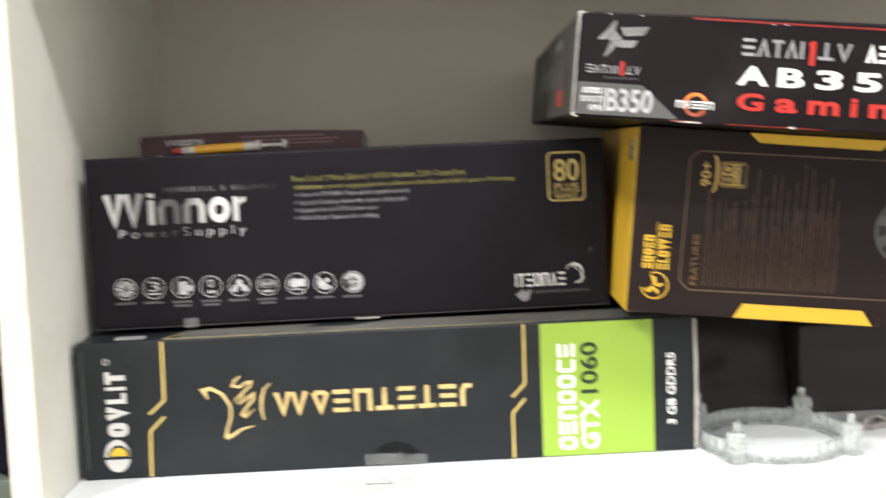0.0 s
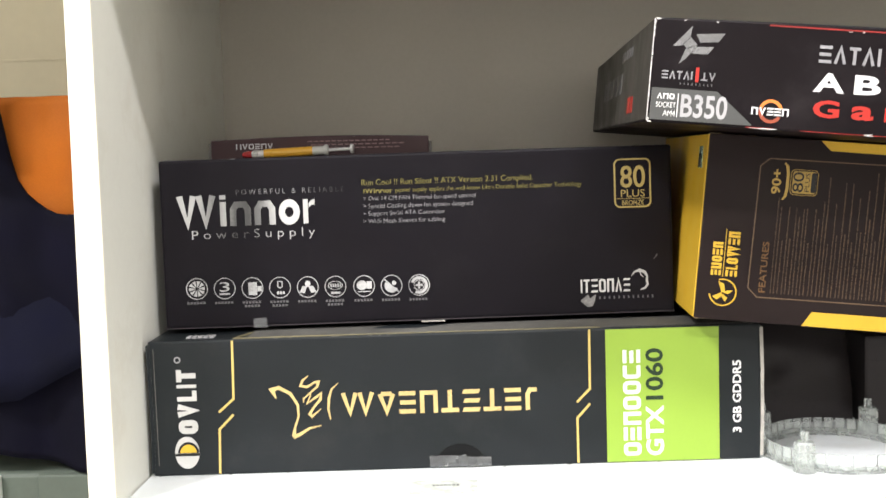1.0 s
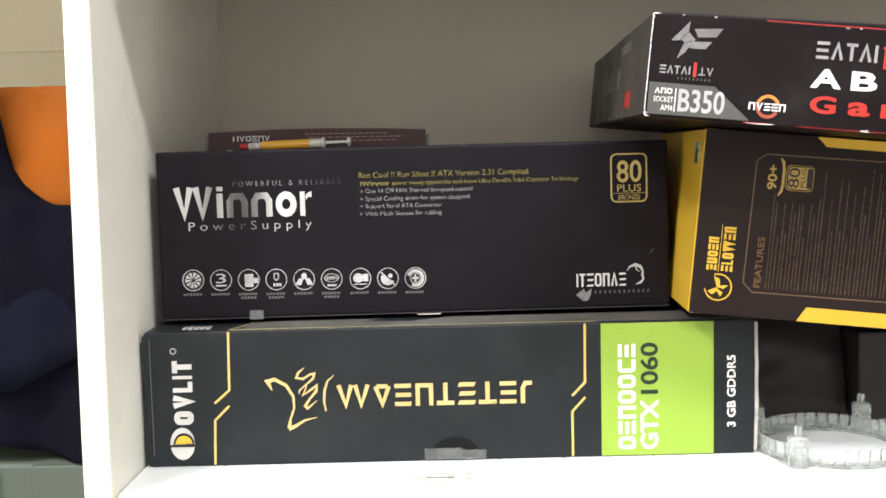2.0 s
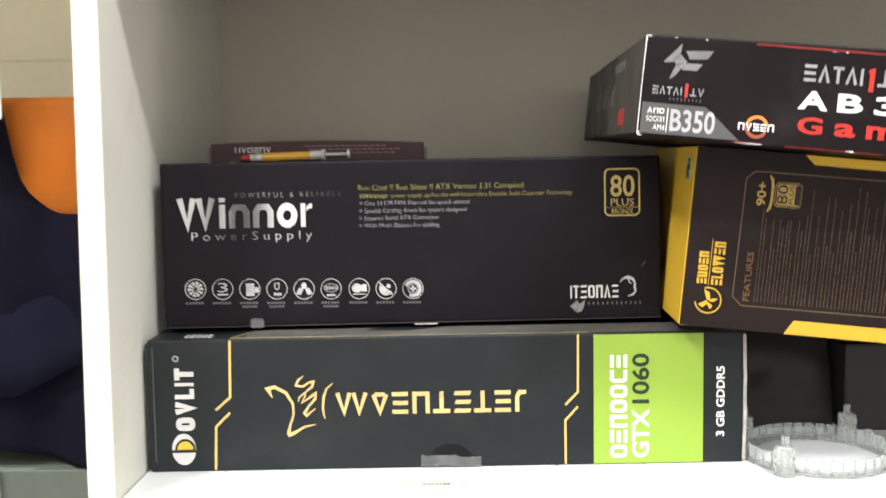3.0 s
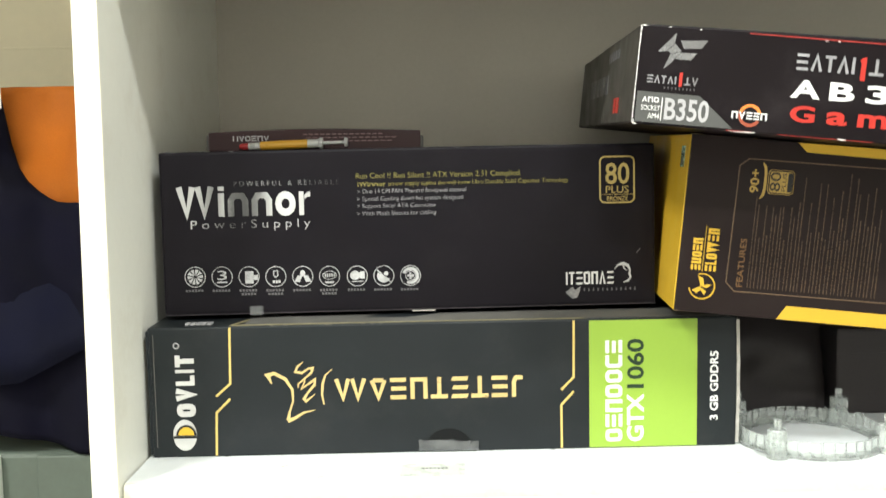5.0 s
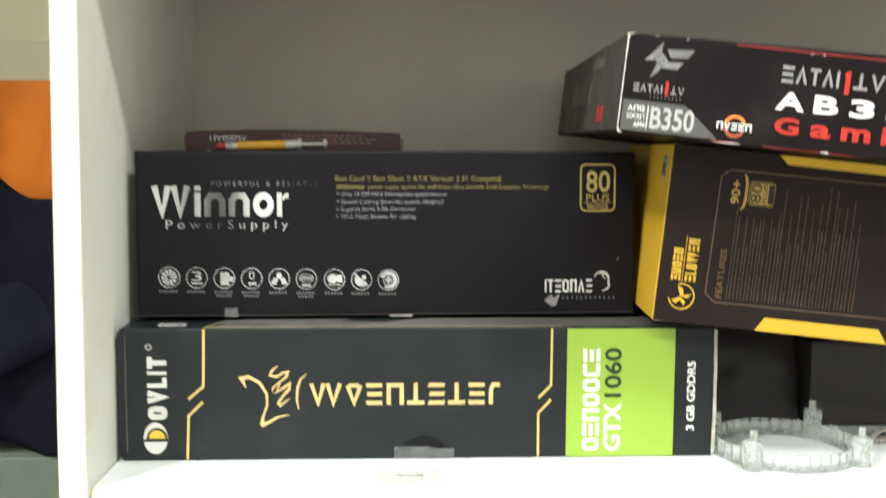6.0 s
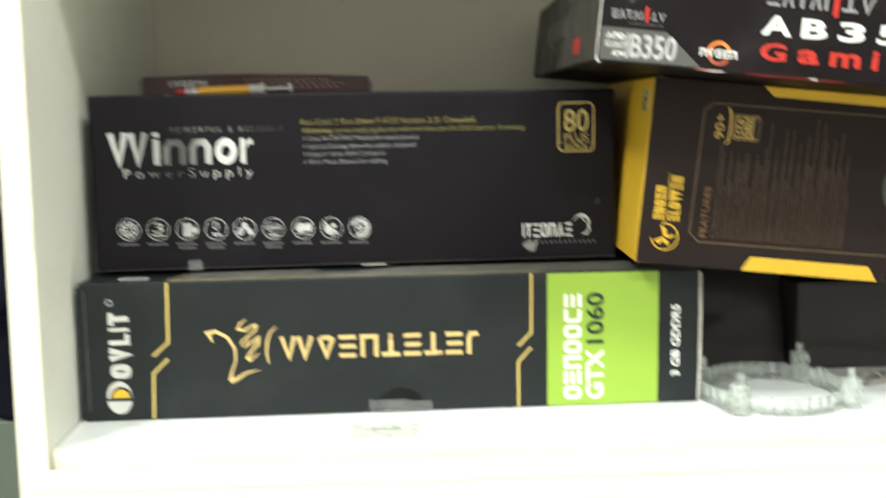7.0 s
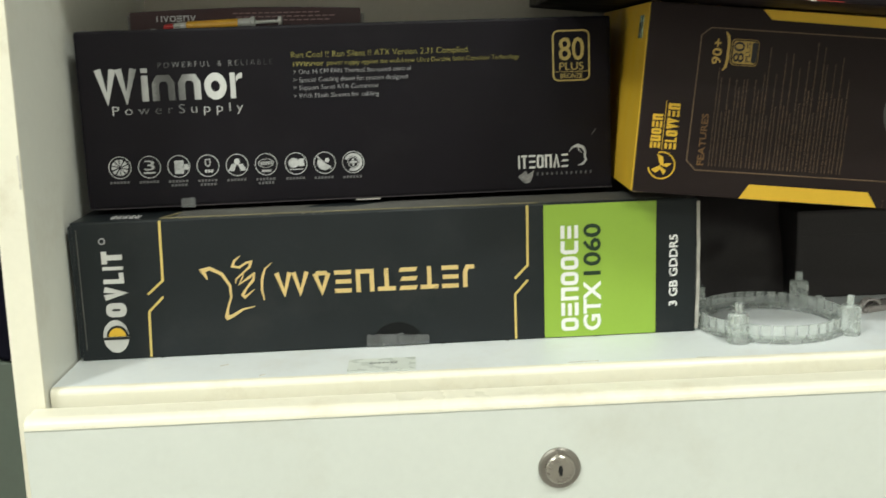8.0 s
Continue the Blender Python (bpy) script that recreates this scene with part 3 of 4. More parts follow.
for pts, wide in (([(0.0692, 0.0417), (0.0668, 0.0466), (0.0708, 0.0477), (0.0770, 0.0443), (0.0808, 0.0379), (0.0810, 0.0314), (0.0788, 0.0252), (0.0779, 0.0203)], [0.0006, 0.0024, 0.0019, 0.0017, 0.0014, 0.0011, 0.0012, 0.0022]),
                  ([(0.0776, 0.0200), (0.0813, 0.0213), (0.0868, 0.0246), (0.0933, 0.0260)], [0.0024, 0.0018, 0.0012, 0.0004]),
                  ([(0.0872, 0.0538), (0.0840, 0.0513), (0.0827, 0.0483), (0.0864, 0.0476), (0.0904, 0.0501), (0.0926, 0.0503), (0.0918, 0.0476), (0.0877, 0.0442), (0.0842, 0.0412), (0.0840, 0.0390)], [0.0004, 0.0013, 0.0012, 0.0013, 0.0011, 0.0015, 0.0013, 0.0009, 0.0009, 0.0004]),
                  ([(0.0884, 0.0451), (0.0877, 0.0422), (0.0859, 0.0385), (0.0911, 0.0419), (0.0938, 0.0439), (0.0933, 0.0405), (0.0896, 0.0363), (0.0872, 0.0326), (0.0884, 0.0311), (0.0936, 0.0353)], [0.0004, 0.0008, 0.001, 0.0014, 0.0012, 0.0016, 0.0012, 0.0016, 0.0013, 0.0004]),
                  ([(0.1034, 0.0493), (0.0997, 0.0461), (0.0980, 0.0410), (0.0975, 0.0348), (0.0985, 0.0292)], [0.0004, 0.001, 0.0015, 0.0012, 0.0007])):
    bm = bmesh.new()
    for q in stroke(pts, wide):
        add_prism(bm, q, -INK, 0.0002)
    bmesh.ops.remove_doubles(bm, verts=bm.verts[:], dist=1e-6)
    part("brush_stroke", bm, GOLD, gpu, "gold brush stroke")
bars(gpu, WHITE_INK, 0.2588, 0.0040, 0.2684, 0.0640, "OeNOOCe", 90, 2, label="white plain shape of a brand word", stroke_width=0.22)
words(gpu, "GTX", WHITE_INK, 0.2710, 0.0037, 0.2808, 0.0315, 90, 2, bold=0.025)
words(gpu, "1060", DARK_INK, 0.2710, 0.0348, 0.2808, 0.0632, 90, 2, bold=0.02)
words(gpu, "3 GB GDDR5", WHITE_INK, 0.3186, 0.0152, 0.3233, 0.0552, 90, bold=0.022)
for x, lab in ((PW, "worn grey board edge"), (-0.0003, "")):
    bm = bmesh.new()
    zs = [0.002 + (PH - 0.004) * i / 12 for i in range(13)]
    ring = [[bm.verts.new((x + dx + 0.0006 * math.sin(3.1 * i / 12) + 0.0003 * noise.noise((i * 0.7, x * 9, 1)), y, z)) for dx, y in ((-0.0006, -0.0004), (0.0012, -0.0002), (0.0012, 0.010), (-0.0006, 0.010))] for i, z in enumerate(zs)]
    for a, b in zip(ring, ring[1:]):
        for k in range(4):
            bm.faces.new((a[k], a[(k + 1) % 4], b[(k + 1) % 4], b[k]))
    bm.faces.new(ring[0]), bm.faces.new(ring[-1])
    part("flap_edge", bm, RAW_BOARD if lab else CARD_SLATE, gpu, lab)
print_shape(gpu, "thumb_notch", material("notch_black", (0.0062, 0.0066, 0.0070), 0.6, shine=0.2, vary=0.1, bump=0.0), [ellipse(0.1690, 0.0010, 0.0140, 0.0125, 18, 0, 180)], 1, "dark half-round thumb notch")
for k0, (ua, ub, low, high) in enumerate(((0.1520, 0.1725, 0.0009, 0.0072), (0.1690, 0.1860, 0.0009, 0.0062))):
    bm = bmesh.new()
    n = 16
    vs = [[bm.verts.new((ua + (ub - ua) * i / n, -0.0006 - 0.0003 * k0 - 0.0016 * abs(noise.noise((i * 0.8, k * 1.3, 2 + k0))), low + (high - low) * k / 4 + 0.0009 * noise.noise((i * 0.5, k * 2, 5 + k0)) * (k > 0))) for k in range(5)] for i in range(n + 1)]
    for i in range(n):
        for k in range(4):
            bm.faces.new((vs[i][k], vs[i + 1][k], vs[i + 1][k + 1], vs[i][k + 1]))
    bmesh.ops.solidify(bm, geom=bm.faces[:], thickness=0.0002)
    part("tape", bm, TAPE, gpu, "crumpled clear tape holding the flap")
bm = bmesh.new()
for i in range(5):
    add_box(bm, 0.0200 + i * 0.0032, 0.006, PH + 0.0002, 0.0222 + i * 0.0032, 0.013, PH + 0.0009)
part("wordmark", bm, GREY_INK, gpu, "small brand word on the lid drawn as bars")

wear(gpu, PW, PH, DUST, 3, 22, 0.0010, 0.0002)

# ---------------------------------------------------------------- black power-supply carton
WW, WD, WH = 0.2895, 0.13, 0.0950
psu = thing("power_supply_box", "matt black power supply carton with silver print and a gold badge", "box", box_pose(-0.1960, 0.5530, 0.0767, 2.5, -0.1, -1.5))
part("carton", carton_body(WW, WD, WH, CARD_BLACK, seed=8, bulge=0.0004, bevel=0.0016), CARD_BLACK, psu)
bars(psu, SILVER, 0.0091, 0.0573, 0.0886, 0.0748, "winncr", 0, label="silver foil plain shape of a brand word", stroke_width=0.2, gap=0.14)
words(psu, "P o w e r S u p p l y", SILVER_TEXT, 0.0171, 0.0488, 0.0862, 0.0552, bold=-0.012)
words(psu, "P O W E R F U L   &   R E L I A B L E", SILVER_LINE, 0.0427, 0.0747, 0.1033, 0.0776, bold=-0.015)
words(psu, "Run Cool !! Run Silent !! ATX Version 2.31 Complied.", OLIVE_INK, 0.1135, 0.0766, 0.2102, 0.0808, bold=-0.012)
words(psu, "power supply applies the well-know Ultra Durable Solid Capacitor Technology", OLIVE_INK, 0.1325, 0.0725, 0.2379, 0.0757, bold=-0.012)
bars(psu, OLIVE_INK, 0.1144, 0.0731, 0.1310, 0.0755, "bwinncr", 0)
words(psu, "> One 14 CM FAN Thermal fan-speed control", TEXT_INK, 0.1142, 0.0682, 0.1777, 0.0714, bold=-0.012)
words(psu, "> Special Cooling down fan system designed", TEXT_INK, 0.1140, 0.0638, 0.1759, 0.0671, bold=-0.012)
words(psu, "> Support Serial ATA Connector", TEXT_INK, 0.1139, 0.0597, 0.1600, 0.0628, bold=-0.012)
words(psu, "> With Mesh Sleeves for cabling", TEXT_INK, 0.1137, 0.0553, 0.1599, 0.0585, bold=-0.012)
print_shape(psu, "badge_frame", BADGE_GOLD, outline(rounded(0.2568, 0.0604, 0.2770, 0.0874, 0.0030), 0.0009), 1, "gold rounded badge frame")
words(psu, "80", BADGE_GOLD, 0.2600, 0.0712, 0.2742, 0.0838, bold=0.01)
words(psu, "PLUS", BADGE_GOLD, 0.2602, 0.0660, 0.2738, 0.0702)
print_shape(psu, "badge_rule", BADGE_GOLD, [rect(0.2575, 0.0650, 0.2765, 0.0653)], 1)
words(psu, "BRONZE", BADGE_GOLD, 0.2608, 0.0615, 0.2732, 0.0642)


def icon(kind, u, v):
    r = 0.0061
    print_shape(psu, "icon_ring", ICON_INK, annulus(u, v, r, r, 0.00042, 26), 1, "small white round icon")
    s, k = [], r * 0.74
    if kind == "fan":
        s = [[(u + 0.16 * k * math.cos(radians(a)), v + 0.16 * k * math.sin(radians(a))), (u + k * math.cos(radians(a - 9)), v + k * math.sin(radians(a - 9))), (u + k * math.cos(radians(a + 17)), v + k * math.sin(radians(a + 17)))] for a in range(0, 360, 36)]
    elif kind == "three":
        words(psu, "3", ICON_INK, u - 0.0028, v - 0.0018, u + 0.0028, v + 0.0036)
        s = [rect(u - 0.003, v - 0.0036, u + 0.003, v - 0.0027)]
    elif kind == "plug":
        s = [rect(u - 0.0022, v - 0.0040, u + 0.0026, v + 0.0032), rect(u + 0.0028, v - 0.0020, u + 0.0052, v + 0.0010)]
    elif kind == "gauge":
        s = stroke([(u - 0.0012, v + 0.0034), (u - 0.0012, v + 0.0006), (u, v - 0.0004), (u + 0.0012, v + 0.0006), (u + 0.0012, v + 0.0034), (u - 0.0012, v + 0.0034)], 0.0005) + [rect(u - 0.0018 + i * 0.0016, v - 0.0038, u - 0.0006 + i * 0.0016, v - 0.0022) for i in range(3)]
    elif kind == "two":
        s = [ellipse(u, v + 0.0018, 0.0016, 0.0018, 12), [(u - 0.0048, v - 0.0030), (u - 0.0018, v - 0.0034), (u - 0.0004, v + 0.0004), (u - 0.0030, v + 0.0006)], [(u + 0.0048, v - 0.0030), (u + 0.0018, v - 0.0034), (u + 0.0004, v + 0.0004), (u + 0.0030, v + 0.0006)]]
    elif kind == "oval":
        s = annulus(u, v + 0.0006, 0.0042, 0.0026, 0.0005, 20) + [rect(u - 0.0028 + i * 0.0013, v - 0.0004, u - 0.0020 + i * 0.0013, v + 0.0016) for i in range(5)] + [rect(u - 0.0026, v - 0.0042, u + 0.0026, v - 0.0030)]
    elif kind == "six":
        s = [ellipse(u - 0.0012, v + 0.0004, 0.0030, 0.0027, 16), rect(u + 0.0016, v - 0.0016, u + 0.0044, v + 0.0026), rect(u - 0.0036, v - 0.0034, u + 0.0036, v - 0.0029)]
    elif kind == "quiet":
        s = [ellipse(u, v, 0.0040, 0.0040, 20, 150, 330)] + stroke([(u - 0.0040, v + 0.0036), (u + 0.0038, v - 0.0036)], 0.0007) + [ellipse(u + 0.0014, v + 0.0014, 0.0013, 0.0013, 10)]
    else:
        s = annulus(u, v, 0.0050, 0.0050, 0.0016, 24, -120, 160) + [rect(u - 0.0020, v - 0.0006, u + 0.0020, v + 0.0006), rect(u - 0.0006, v + 0.0007, u + 0.0006, v + 0.0020), rect(u - 0.0006, v - 0.0020, u + 0.0006, v - 0.0007)] + annulus(u, v, 0.0031, 0.0031, 0.0004, 20)
    tagged(print_shape(psu, "icon_shape", ICON_INK, s, 1), kind="stuff")
    cap = [rect(u - 0.0058 + i * 0.0018, v - 0.0087, u - 0.0046 + i * 0.0018, v - 0.0074) for i in range(6)]
    if kind in ("plug", "gauge", "oval"):
        cap += [rect(u - 0.0046 + i * 0.0018, v - 0.0108, u - 0.0034 + i * 0.0018, v - 0.0095) for i in range(5)]
    tagged(print_shape(psu, "caption", DIM_INK, cap, 1), kind="stuff")


for i, kind in enumerate(("fan", "three", "plug", "gauge", "two", "oval", "six", "quiet", "cross")):
    icon(kind, 0.0184 + (0.0156 if i < 4 else 0.01562) * i + (0.0006 if i > 5 else 0), 0.0224 - 0.00028 * i)
bars(psu, WORN_INK, 0.2359, 0.0123, 0.2650, 0.0198, "bTsONAs", 0, label="white plain shape of a brand word", stroke_width=0.15)
print_shape(psu, "leaping_mark", ICON_INK, stroke([(0.2650, 0.0208), (0.2668, 0.0232), (0.2700, 0.0242), (0.2728, 0.0230), (0.2742, 0.0205)], [0.0003, 0.0009, 0.0017, 0.0016, 0.0010])
            + stroke([(0.2742, 0.0205), (0.2738, 0.0180), (0.2745, 0.0160), (0.2728, 0.0138), (0.2700, 0.0130)], [0.0010, 0.0012, 0.0010, 0.0012, 0.0004])
            + stroke([(0.2700, 0.0236), (0.2706, 0.0214), (0.2722, 0.0200)], [0.0009, 0.0006, 0.0003]), 1, "white leaping emblem")
bars(psu, DIM_INK, 0.2460, 0.0083, 0.2790, 0.0099, "bbbbbbbbbbbb", 0, stroke_width=0.5)
bm = bmesh.new()
add_prism(bm, [(0.2356, 0.0078), (0.2400, 0.0112), (0.2412, 0.0088), (0.2446, 0.0112), (0.2436, 0.0068), (0.2425, 0.0046), (0.2395, 0.0040)], -0.0006, 0.0002)
part("scuff", bm, material("scuffed_grey_paper", (0.20, 0.195, 0.19), 0.8, vary=0.5, scale=700, fine=1500, bump=0.5), psu, "torn paper scuff")
bm = bmesh.new()
add_box(bm, 0.0495, -0.0018, -0.0008, 0.0575, 0.0002, 0.0046)
bmesh.ops.bevel(bm, geom=bm.edges[:], offset=0.0005, segments=1, affect="EDGES")
part("closure_tab", bm, TAPE, psu, "small clear plastic closure tab")
bm = block(0.1445, -0.0010, -0.0009, 0.1580, 0.0004, -0.0003)
part("paper_slip", bm, RAW_BOARD, psu, "sliver of pale paper")
bm = bmesh.new()
add_prism(bm, [(0.0, 0.0), (WW, 0.0), (WW, 0.0006), (0.0, 0.0006)], -0.0003, 0.0)
part("seam", bm, CARD_COAL, psu)
bm = bmesh.new()
add_prism(bm, stroke([(0.2780, 0.0300), (0.2802, 0.0330), (0.2812, 0.0362)], [0.0002, 0.0006, 0.0002])[0], -0.0003, 0.0)
part("scratch", bm, DIM_INK, psu)

wear(psu, WW, WH, DIM_INK, 4, 12, 0.0014, 0.0004)

# ---------------------------------------------------------------- yellow and black power-supply carton, tilted
SW, SD, SH = 0.262, 0.15, 0.0962
sup = thing("yellow_black_box", "brown-black carton with yellow ends, tilted across two other boxes", "box", box_pose(0.0925, 0.5147, 0.0810, -2.9, 5.69, 0.3))
part("carton", carton_body(SW, SD, SH, CARD_BROWN, seed=14, bulge=0.0002, bevel=0.0008), CARD_BROWN, sup)
part("end_panel", block(-0.0006, 0.0006, 0.0006, 0.0003, SD - 0.001, SH - 0.0006), YELLOW, sup, "yellow printed end")
part("end_panel", block(SW - 0.0003, 0.0006, 0.0006, SW + 0.0006, SD - 0.001, SH - 0.0006), YELLOW, sup, "yellow printed end")
print_shape(sup, "yellow_band", YELLOW, [[(0.0552, 0.0002), (0.1268, 0.0002), (0.1215, 0.0078), (0.0598, 0.0078)]], 1, "yellow slanted band")
print_shape(sup, "yellow_band", YELLOW, [[(0.0612, 0.0910), (0.1225, 0.0905), (0.1280, SH - 0.0004), (0.0560, SH - 0.0004)]], 1, "yellow slanted band")
print_shape(sup, "frame_line", FRAME_INK, stroke([(0.2300, 0.0145), (0.0312, 0.0134), (0.0262, 0.0180), (0.0268, 0.0812), (0.0313, 0.0852), (0.2300, 0.0862)], 0.00055), 1, "thin dull gold frame line")
bars(sup, YELLOW, 0.0066, 0.0232, 0.0118, 0.0412, "sUOeN", 90, label="yellow plain shape of a brand word", stroke_width=0.24)
bars(sup, YELLOW, 0.0141, 0.0232, 0.0200, 0.0470, "eLOweN", 90, label="yellow plain shape of a brand word", stroke_width=0.24)
print_shape(sup, "rule", YELLOW, [rect(0.0127, 0.0226, 0.0130, 0.0477)], 1)
EU, EV = 0.0136, 0.0146
print_shape(sup, "emblem_ring", YELLOW, annulus(EU, EV, 0.0072, 0.0072, 0.0007, 26, -170, 110), 1, "yellow broken ring")
print_shape(sup, "winged_mark", YELLOW, [
    [(EU - 0.0006, EV), (EU - 0.0026, EV + 0.0058), (EU + 0.0004, EV + 0.0044), (EU + 0.0012, EV + 0.0006)],
    [(EU, EV), (EU + 0.0024, EV + 0.0012), (EU + 0.0052, EV + 0.0014), (EU + 0.0028, EV - 0.0008)],
    [(EU - 0.0006, EV), (EU - 0.0052, EV - 0.0024), (EU - 0.0028, EV - 0.0040), (EU, EV - 0.0018)],
    [(EU, EV - 0.0008), (EU + 0.0026, EV - 0.0026), (EU + 0.0016, EV - 0.0048), (EU - 0.0002, EV - 0.0024)]], 1, "yellow winged emblem")
words(sup, "90+", BADGE_INK, 0.0331, 0.0674, 0.0379, 0.0800, 90, bold=0.02)
print_shape(sup, "badge", BADGE_INK, [rounded(0.0424, 0.0674, 0.0562, 0.0806, 0.0022)], 1, "gold badge")
print_shape(sup, "badge_wing", BADGE_INK, stroke([(0.0390, 0.0644), (0.0404, 0.0664), (0.0410, 0.0700), (0.0410, 0.0780), (0.0404, 0.0816), (0.0390, 0.0836)], [0.0006, 0.0014, 0.0014, 0.0014, 0.0014, 0.0006]), 1)
print_shape(sup, "badge_rim", CARD_BROWN, outline(rounded(0.0430, 0.0680, 0.0556, 0.0800, 0.0018), 0.0006), 2)
words(sup, "80", BLACK_INK, 0.0436, 0.0690, 0.0490, 0.0792, 90, 2)
words(sup, "PLUS", BLACK_INK, 0.0498, 0.0694, 0.0520, 0.0790, 90, 2)
print_shape(sup, "badge_foot", BLACK_INK, [rounded(0.0528, 0.0690, 0.0552, 0.0792, 0.0008)], 2)
words(sup, "FEATURES", FEATURE_INK, 0.0316, 0.0160, 0.0350, 0.0424, 90, bold=0.012)
rnd = random.Random(5)
col, run = 0.0374, 0
while col < 0.106:
    shapes, v = [], 0.0160
    run = run - 1 if run else rnd.choice((1, 1, 2))
    end = v + (rnd.uniform(0.024, 0.042) if not run else rnd.uniform(0.044, 0.066))
    if 0.0376 < col < 0.0590:
        end = min(end, 0.0610)
    while v < end:
        ln = rnd.choice((0.0008, 0.0013, 0.0019, 0.0026, 0.0037)) * rnd.uniform(0.8, 1.2)
        a, b = col + rnd.uniform(0.0, 0.00012), col + rnd.uniform(0.00042, 0.00070)
        shapes.append(rect(a, v, b, min(v + ln, end)))
        v += ln + rnd.uniform(0.00025, 0.0005)
    tagged(print_shape(sup, "print_strip", BRONZE_INK, shapes, 1), kind="stuff")
    col += rnd.uniform(0.0016, 0.0019) if run else rnd.uniform(0.0019, 0.0026)
print_shape(sup, "picture_disc", GREY_PANEL, [ellipse(0.1420, 0.0500, 0.0185, 0.0185, 36)], 1, "printed grey fan disc")
print_shape(sup, "picture_blades", BLACK_INK, [[(0.1420 + 0.004 * math.cos(a), 0.05 + 0.004 * math.sin(a)), (0.1420 + 0.017 * math.cos(a + 0.2), 0.05 + 0.017 * math.sin(a + 0.2)), (0.1420 + 0.017 * math.cos(a + 0.55), 0.05 + 0.017 * math.sin(a + 0.55))] for a in (i * 0.698 for i in range(9))], 2)
bm = bmesh.new()
add_box(bm, -0.0010, 0.0125, 0.078, -0.0004, 0.0215, 0.0895)
seal = part("seal", bm, material("silver_green_seal", (0.30, 0.47, 0.40), 0.25, metal=0.6, vary=0.4, scale=300, fine=900, bump=0.1), sup, "small silver and green seal")
bm = bmesh.new()
for i in range(4):
    add_box(bm, -0.0013, 0.0135 + i * 0.0018, 0.0790, -0.0008, 0.0147 + i * 0.0018, 0.0835)
part("seal_print", bm, GREY_PANEL, seal)

wear(sup, 0.13, SH, FRAME_INK, 6, 26, 0.0012, 0.0003)

# ---------------------------------------------------------------- mainboard carton on top
AW, AD, AH = 0.332, 0.275, 0.0462
brd = thing("mainboard_box", "dark mainboard carton with red and white print and scuffed corners", "box", box_pose(0.0576, 0.4485, 0.1814, -2.29, 5.87, 0.63))
part("carton", carton_body(AW, AD, AH, CARD_NIGHT, seed=21, bulge=0.0035, bevel=0.0010), CARD_NIGHT, brd)
print_shape(brd, "grey_corner", GREY_PANEL, [[(0.0010, 0.0012), (0.0468, 0.0012), (0.0300, 0.0152), (0.0010, 0.0154)]], 1, "steel-grey printed corner")
print_shape(brd, "bolt_mark", GUNMETAL, [
    [(0.0165, 0.0432), (0.0085, 0.0340), (0.0128, 0.0345), (0.0160, 0.0378)], [(0.0128, 0.0352), (0.0160, 0.0385), (0.0195, 0.0350), (0.0150, 0.0330)],
    [(0.0195, 0.0352), (0.0145, 0.0335), (0.0118, 0.0262), (0.0150, 0.0290)],
    [(0.0185, 0.0398), (0.0312, 0.0408), (0.0285, 0.0368), (0.0205, 0.0362)], [(0.0185, 0.0342), (0.0268, 0.0346), (0.0242, 0.0312), (0.0170, 0.0312)]], 1, "silver angular bolt emblem")
bars(brd, TEXT_INK, 0.0049, 0.0196, 0.0190, 0.0232, "eATAb", 0, label="grey plain shape of a brand word", stroke_width=0.18)
print_shape(brd, "red_stroke", RED_INK, [rect(0.0198, 0.0188, 0.0212, 0.0252)], 1)
bars(brd, TEXT_INK, 0.0222, 0.0196, 0.0292, 0.0232, "tV", 0, stroke_width=0.18)
bars(brd, DIM_INK, 0.0129, 0.0172, 0.0285, 0.0182, "bbbbbbbbb", 0, stroke_width=0.5)
bars(brd, WHITE_INK, 0.0036, 0.0106, 0.0118, 0.0130, "ANO", 0, 2, stroke_width=0.22)
words(brd, "SOCKET", WHITE_INK, 0.0034, 0.0068, 0.0122, 0.0092, 0, 2)
words(brd, "AM4", WHITE_INK, 0.0068, 0.0030, 0.0122, 0.0056, 0, 2)
print_shape(brd, "rule", WHITE_INK, [rect(0.0128, 0.0025, 0.0132, 0.0132)], 2)
words(brd, "B350", GREY_INK, 0.0144, 0.0029, 0.0350, 0.0132, 0, 2, bold=0.018)
print_shape(brd, "orange_ring", ORANGE_INK, annulus(0.0542, 0.0081, 0.0053, 0.0053, 0.0014, 26, 15, 165), 1, "orange upper half of a broken ring")
print_shape(brd, "brick_ring", BRICK_INK, annulus(0.0542, 0.0081, 0.0053, 0.0053, 0.0015, 20, 172, 330), 1, "brick-red lower half of a broken ring")
bars(brd, WHITE_INK, 0.0457, 0.0063, 0.0626, 0.0096, "NVseN", 0, 2, label="white plain shape of a brand word", stroke_width=0.2)
bars(brd, TEXT_INK, 0.0728, 0.0308, 0.1006, 0.0384, "eATAb", 0, label="grey plain shape of a brand word", stroke_width=0.18)
print_shape(brd, "red_stroke", RED_INK, [[(0.1024, 0.0282), (0.1046, 0.0282), (0.1046, 0.0388), (0.1034, 0.0388), (0.1016, 0.0376), (0.1018, 0.0366), (0.1024, 0.0368)]], 1)
bars(brd, TEXT_INK, 0.1062, 0.0308, 0.1220, 0.0384, "tV", 0, stroke_width=0.18)
bars(brd, WHITE_INK, 0.1270, 0.0308, 0.1560, 0.0384, "AeNOO", 0)
